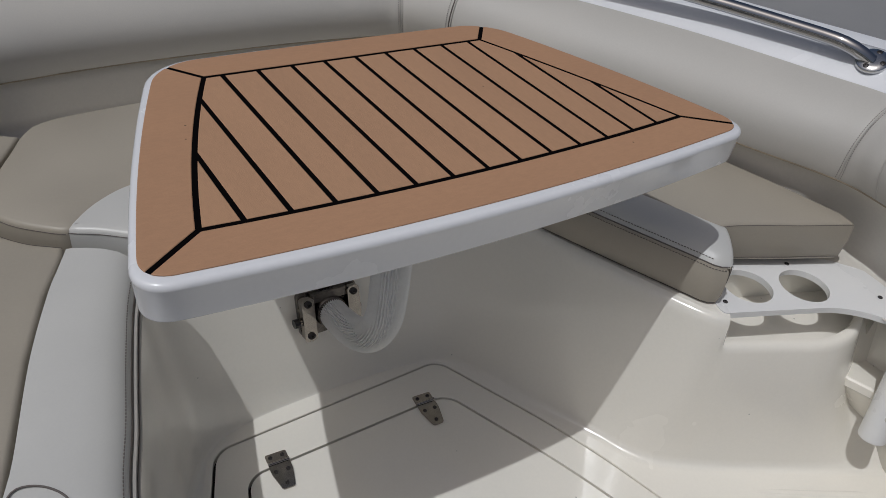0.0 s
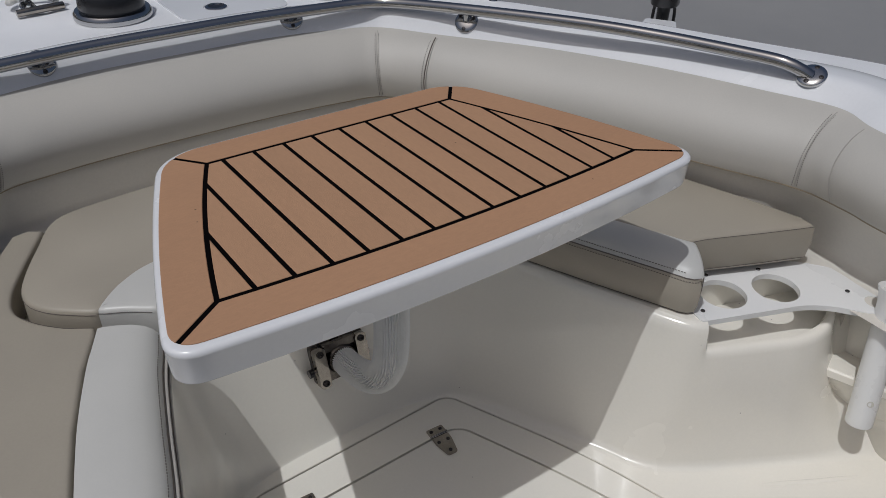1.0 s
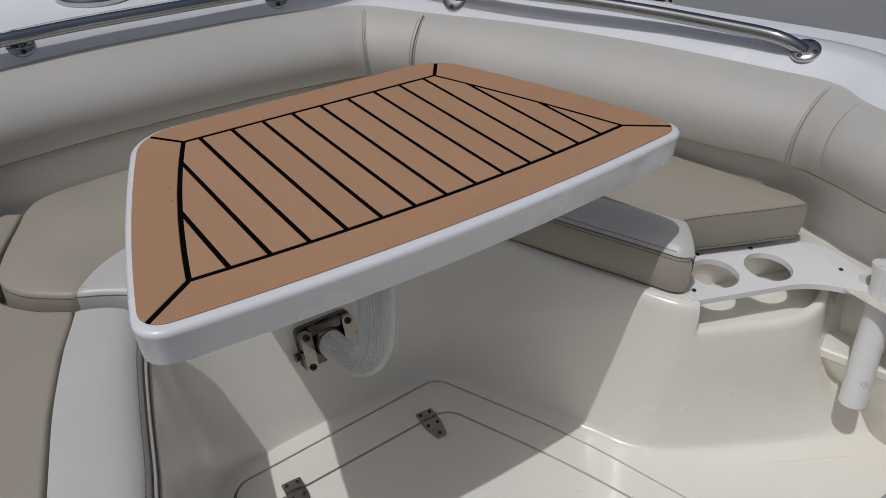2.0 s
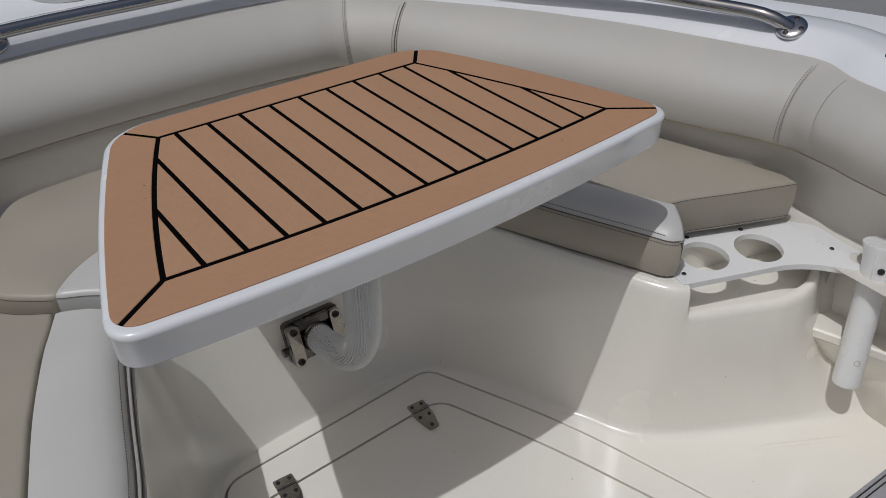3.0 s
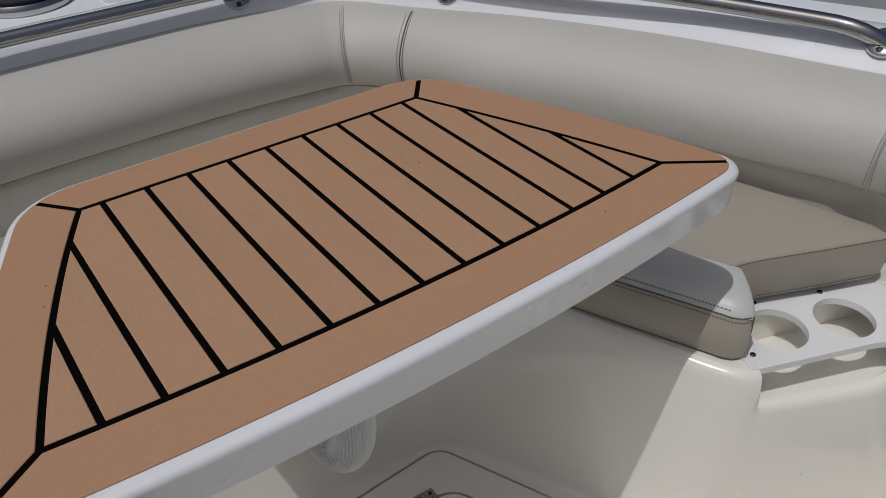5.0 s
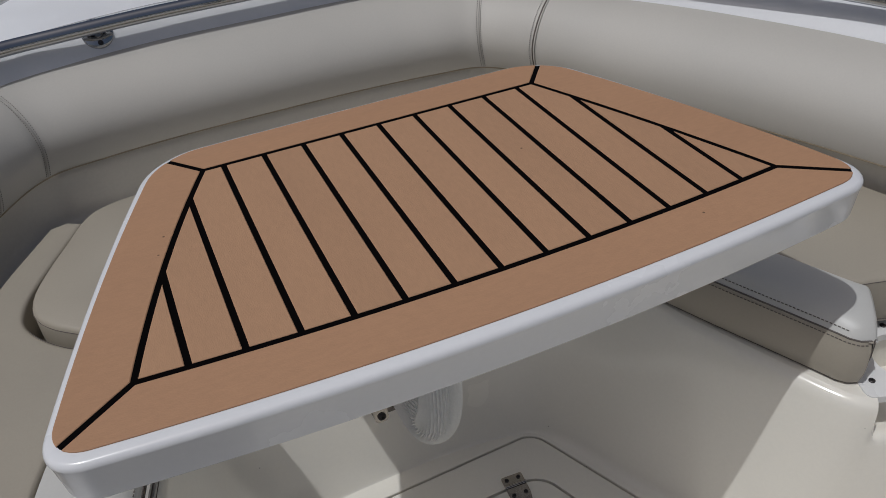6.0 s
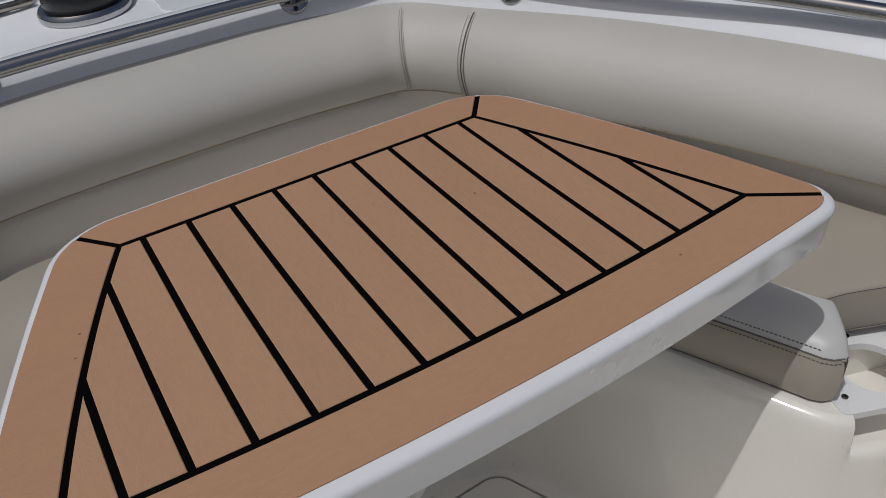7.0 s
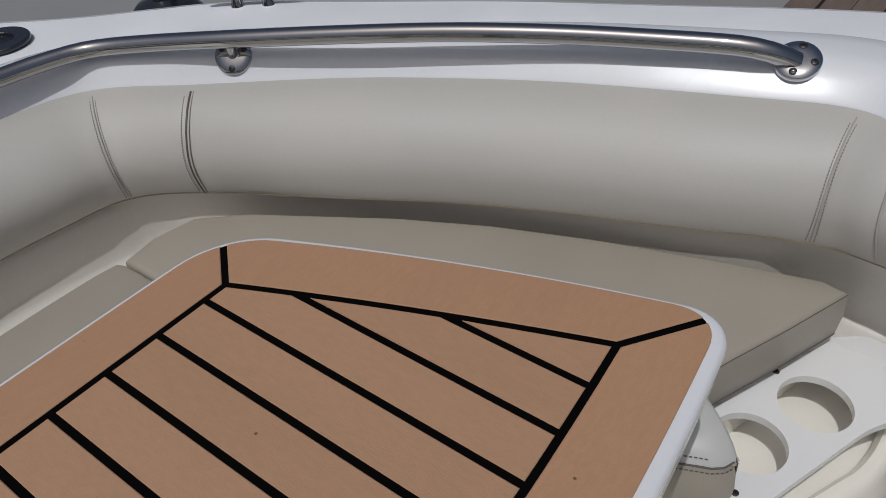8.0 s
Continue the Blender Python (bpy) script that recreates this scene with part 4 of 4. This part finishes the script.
part("plug", lathe([(0.011, 0.004), (0.011, 0.007), (0.008, 0.009), (0.004, 0.009)], 20), SCREW, rod_cap, "dark centre plug")
for a in map(math.radians, (80, 170, 260)):
    place(part("screw", screw_mesh(0.0055), SCREW, rod_cap), (0.0215 * math.cos(a), 0.0215 * math.sin(a), 0.0042), (0.12 * math.cos(a), 0.12 * math.sin(a), 1))

# ---- rod holder ----
rod = thing("rod_holder", "white plastic rod holder tube clipped to the cup holder plate", "rod holder")
r0, r1 = Vector((0.826, -0.368, 0.126)), Vector((0.870, -0.317, 0.440))
axis = r1 - r0
fs = (0.0, 0.004, 0.02, 0.3, 0.6, 0.80, 0.89, 0.95, 0.985, 1.0)
rad = [0.0262, 0.0270, 0.0275, 0.0275, 0.0278, 0.0282, 0.0292, 0.0318, 0.0350, 0.0352]
bm = tube([r0 + axis * f for f in fs] + [r0 + axis * f for f in (1.002, 0.985, 0.94, 0.86, 0.4)], 0.03, 36, radii=rad + [0.0335, 0.0315, 0.028, 0.0245, 0.0245])
part("tube", bm, PLASTIC, rod)
up_ = axis.normalized()
toward = Vector((-0.80, -0.60, 0))
toward = (toward - up_ * toward.dot(up_)).normalized()
sideways = up_.cross(toward)


def on_tube(a, along, out):
    """A point on the tube's skin, a metres round from the slot's middle."""
    ang = a / 0.0282
    return r0 + axis * along + (toward * math.cos(ang) + sideways * math.sin(ang)) * out


slot = [(0.0115, 0.955), (0.0112, 0.90), (0.0108, 0.82), (0.0095, 0.765), (0.0055, 0.742), (0.0, 0.735), (-0.0055, 0.742), (-0.0095, 0.765), (-0.0108, 0.82), (-0.0112, 0.90), (-0.0115, 0.955)]
grow = lambda f: 0.0284 + 0.035 * max(0.0, f - 0.86) ** 1.3
part("slot_rim", tube(curve([on_tube(a, f, grow(f)) for a, f in slot], 40), 0.0033, 8), PLASTIC, rod, "raised rim of the screw slot")
place(part("screw", screw_mesh(0.0068), SCREW, rod, "dark screw in the slot"), on_tube(0.001, 0.85, 0.0292), toward)
place(part("drain_hole", lathe([(0.007, 0), (0.007, 0.0008), (0.005, 0.001), (0.004, -0.002)], 16), SLEEVE, rod), on_tube(0.004, 0.20, 0.0272), toward)

# ---- foredeck fittings ----
ZD = 0.6945
wind = thing("windlass", "black and chrome anchor windlass on the foredeck", "windlass")
wind.matrix_local = pose(-0.108, 1.385, ZD - 0.003)
part("base_ring", lathe([(0.098, 0), (0.100, 0.004), (0.099, 0.016), (0.094, 0.022), (0.085, 0.023)], 40), STEEL, wind, "polished base ring")
part("body", lathe([(0.082, 0.02), (0.084, 0.03), (0.082, 0.06), (0.074, 0.075), (0.060, 0.082)], 36), BLACK, wind, "black gear housing")
part("gypsy", lathe([(0.045, 0.08), (0.062, 0.085), (0.064, 0.092), (0.048, 0.100), (0.048, 0.106), (0.064, 0.114), (0.062, 0.12), (0.045, 0.124)], 32), STEEL, wind, "chrome chain wheel")
part("cap", lathe([(0.045, 0.12), (0.050, 0.126), (0.050, 0.15), (0.044, 0.158), (0.02, 0.162)], 28), STEEL, wind, "chrome cap")
fit_ = thing("deck_fitting", "round dark deck filler with a chrome rim on the foredeck", "deck fitting", "deck fittings")
fit_.matrix_local = pose(0.148, 1.318, ZD - 0.004)
part("rim", lathe([(0.030, 0), (0.030, 0.004), (0.027, 0.006), (0.022, 0.006), (0.021, 0.002)], 28), STEEL, fit_)
part("lid", lathe([(0.0215, 0.001), (0.0215, 0.0035), (0.012, 0.0042), (0.004, 0.0042)], 24), BLACK, fit_, "dark lid")
haw = thing("deck_fitting", "dark oval pipe fitting with a chrome rim on the deck", "deck fitting", "deck fittings")
haw.matrix_local = pose(0.47, 1.275, ZD - 0.004, 0, 0, -40)
bm = slab(circle(0, 0, 0.058, 36), [circle(0, 0, 0.030, 28)], 0.0, 0.010)
soften(part("rim", bm, NAVY, haw, smooth=False), 0.004, 3)
part("throat", lathe([(0.0305, 0.001), (0.0305, 0.004), (0.01, 0.002)], 24), BLACK, haw)


def cleat(name, x, y, turn, label):
    c = thing(name, label, "cleat")
    c.matrix_local = pose(x, y, ZD, 0, 0, turn)
    part("bar", tube([(-0.09, 0, 0.03), (-0.07, 0, 0.036), (0, 0, 0.038), (0.07, 0, 0.036), (0.09, 0, 0.03)], 0.009, 14, radii=[0.004, 0.008, 0.010, 0.008, 0.004]), STEEL, c)
    for sx in (-0.03, 0.03):
        part("foot", tube([(sx, 0, -0.003), (sx, 0, 0.004), (sx * 0.9, 0, 0.034)], 0.009, 12, radii=[0.016, 0.013, 0.008]), STEEL, c)


cleat("mooring_cleat", 0.808, 0.962, -58, "polished stainless mooring cleat on the side deck")
rope = thing("chain_swivel", "chrome anchor chain and white rope lying on the foredeck", "anchor chain")
rope.matrix_local = pose(-0.262, 1.545, ZD)
random.seed(4)
for k in range(7):
    cx, cy, a = random.uniform(-0.04, 0.045), random.uniform(-0.03, 0.03), random.uniform(0, 3)
    ring = [(cx + 0.022 * math.cos(t) * math.cos(a) - 0.013 * math.sin(t) * math.sin(a), cy + 0.022 * math.cos(t) * math.sin(a) + 0.013 * math.sin(t) * math.cos(a), 0.012 + 0.006 * k + 0.006 * math.sin(t + k)) for t in [2 * math.pi * j / 16 for j in range(17)]]
    part("link", tube(ring, 0.005, 8), STEEL, rope)
part("shackle", tube(curve([(-0.06, -0.05, 0.008), (0.0, -0.045, 0.010), (0.06, -0.03, 0.008)], 14), 0.010, 10), DULL, rope)
part("tail", tube(curve([(0.05, 0.0, 0.012), (0.03, 0.06, 0.03), (-0.04, 0.07, 0.012), (-0.06, 0.02, 0.02), (0.0, 0.0, 0.045), (0.05, 0.03, 0.03)], 40), 0.009, 10), ROPE, rope, "white rope end")
locker = thing("deck_locker_lid", "white non-skid anchor locker lid on the foredeck", "hatch")
bm = slab(ccw(rounded([(0.03, 1.235), (0.33, 1.225), (0.36, 1.65), (0.03, 1.65)], 0.04)), [circle(0.148, 1.318, 0.034, 24)], ZD - 0.010, ZD - 0.0005)
soften(part("lid", bm, WHITE, locker, smooth=False), 0.003, 3)

# ---- outside the boat ----
bm = bmesh.new()
S = 1500
for sx, sy in ((-S, -S), (S, -S), (S, S), (-S, S)):
    bm.verts.new((sx, sy, -0.95))
bm.faces.new(bm.verts)
tagged(part("water", bm, WATER, smooth=False), "calm grey harbour water round the boat", "water", kind="structure")
dock = thing("dock", "weathered brown timber dock beside the boat", "dock", kind="structure")
me = None
for i in range(42):
    y = -5.4 + 0.15 * i
    if me is None:
        bm = slab(rounded([(-1.1, -0.07), (1.1, -0.07), (1.1, 0.07), (-1.1, 0.07)], 0.004, None, 2, 1), [], -0.04, 0.0)
        b0 = part("plank", bm, TIMBER, dock, smooth=False)
        me = b0.data
    else:
        b0 = new("plank", me)
        b0.parent = dock
    b0.matrix_local = pose(5.0, y, -0.45 + random.uniform(-0.004, 0.004), 0, 0, random.uniform(-0.3, 0.3))
for y in (-4.0, -2.0, 0.4):
    part("post", tube([(5.0 - 1.0, y, -2.0), (5.0 - 1.0, y, -0.5)], 0.11, 14), TIMBER, dock)

motor = thing("outboard_motor", "black outboard motor with a white bracket on a moored boat", "outboard motor")
motor.matrix_local = pose(4.62, 3.28, -0.62, 0, 0, 35)
part("cowling", pad(closed_curve([(-0.02, -0.10), (0.16, -0.11), (0.22, 0.0), (0.16, 0.11), (-0.02, 0.10), (-0.07, 0.0)], 36), 0.12, 0.46, 0.07), BLACK, motor, "black cowling")
part("shaft", tube([(0.08, 0, -0.4), (0.08, 0, 0.13)], 0.05, 14, radii=[0.045, 0.055]), BLACK, motor)
for sy in (-0.06, 0.0, 0.06):
    part("hose", tube(curve([(0.12, sy, 0.14), (0.20, sy * 1.4, 0.05), (0.22, sy * 1.5, -0.08)], 10), 0.014, 8), BLACK, motor)
bm = slab(ccw(rounded([(-0.42, -0.16), (-0.08, -0.12), (-0.08, 0.12), (-0.42, 0.16)], 0.03)), [], -0.02, 0.03)
soften(part("bracket", bm, WHITE, motor, "white swim platform bracket", smooth=False), 0.012, 3)
fender = thing("fender", "dark navy inflatable fender hanging outside the bow", "fender")
fender.matrix_local = pose(0.795, 1.235, 0.275)
part("body", lathe([(0.02, 0.0), (0.06, 0.015), (0.095, 0.06), (0.10, 0.12), (0.10, 0.30), (0.09, 0.35), (0.055, 0.385), (0.025, 0.395), (0.022, 0.42)], 28), NAVY, fender)
part("line", tube(curve([(0, 0, 0.41), (-0.02, -0.03, 0.46), (-0.05, -0.06, 0.475)], 10), 0.006, 8), ROPE, fender)
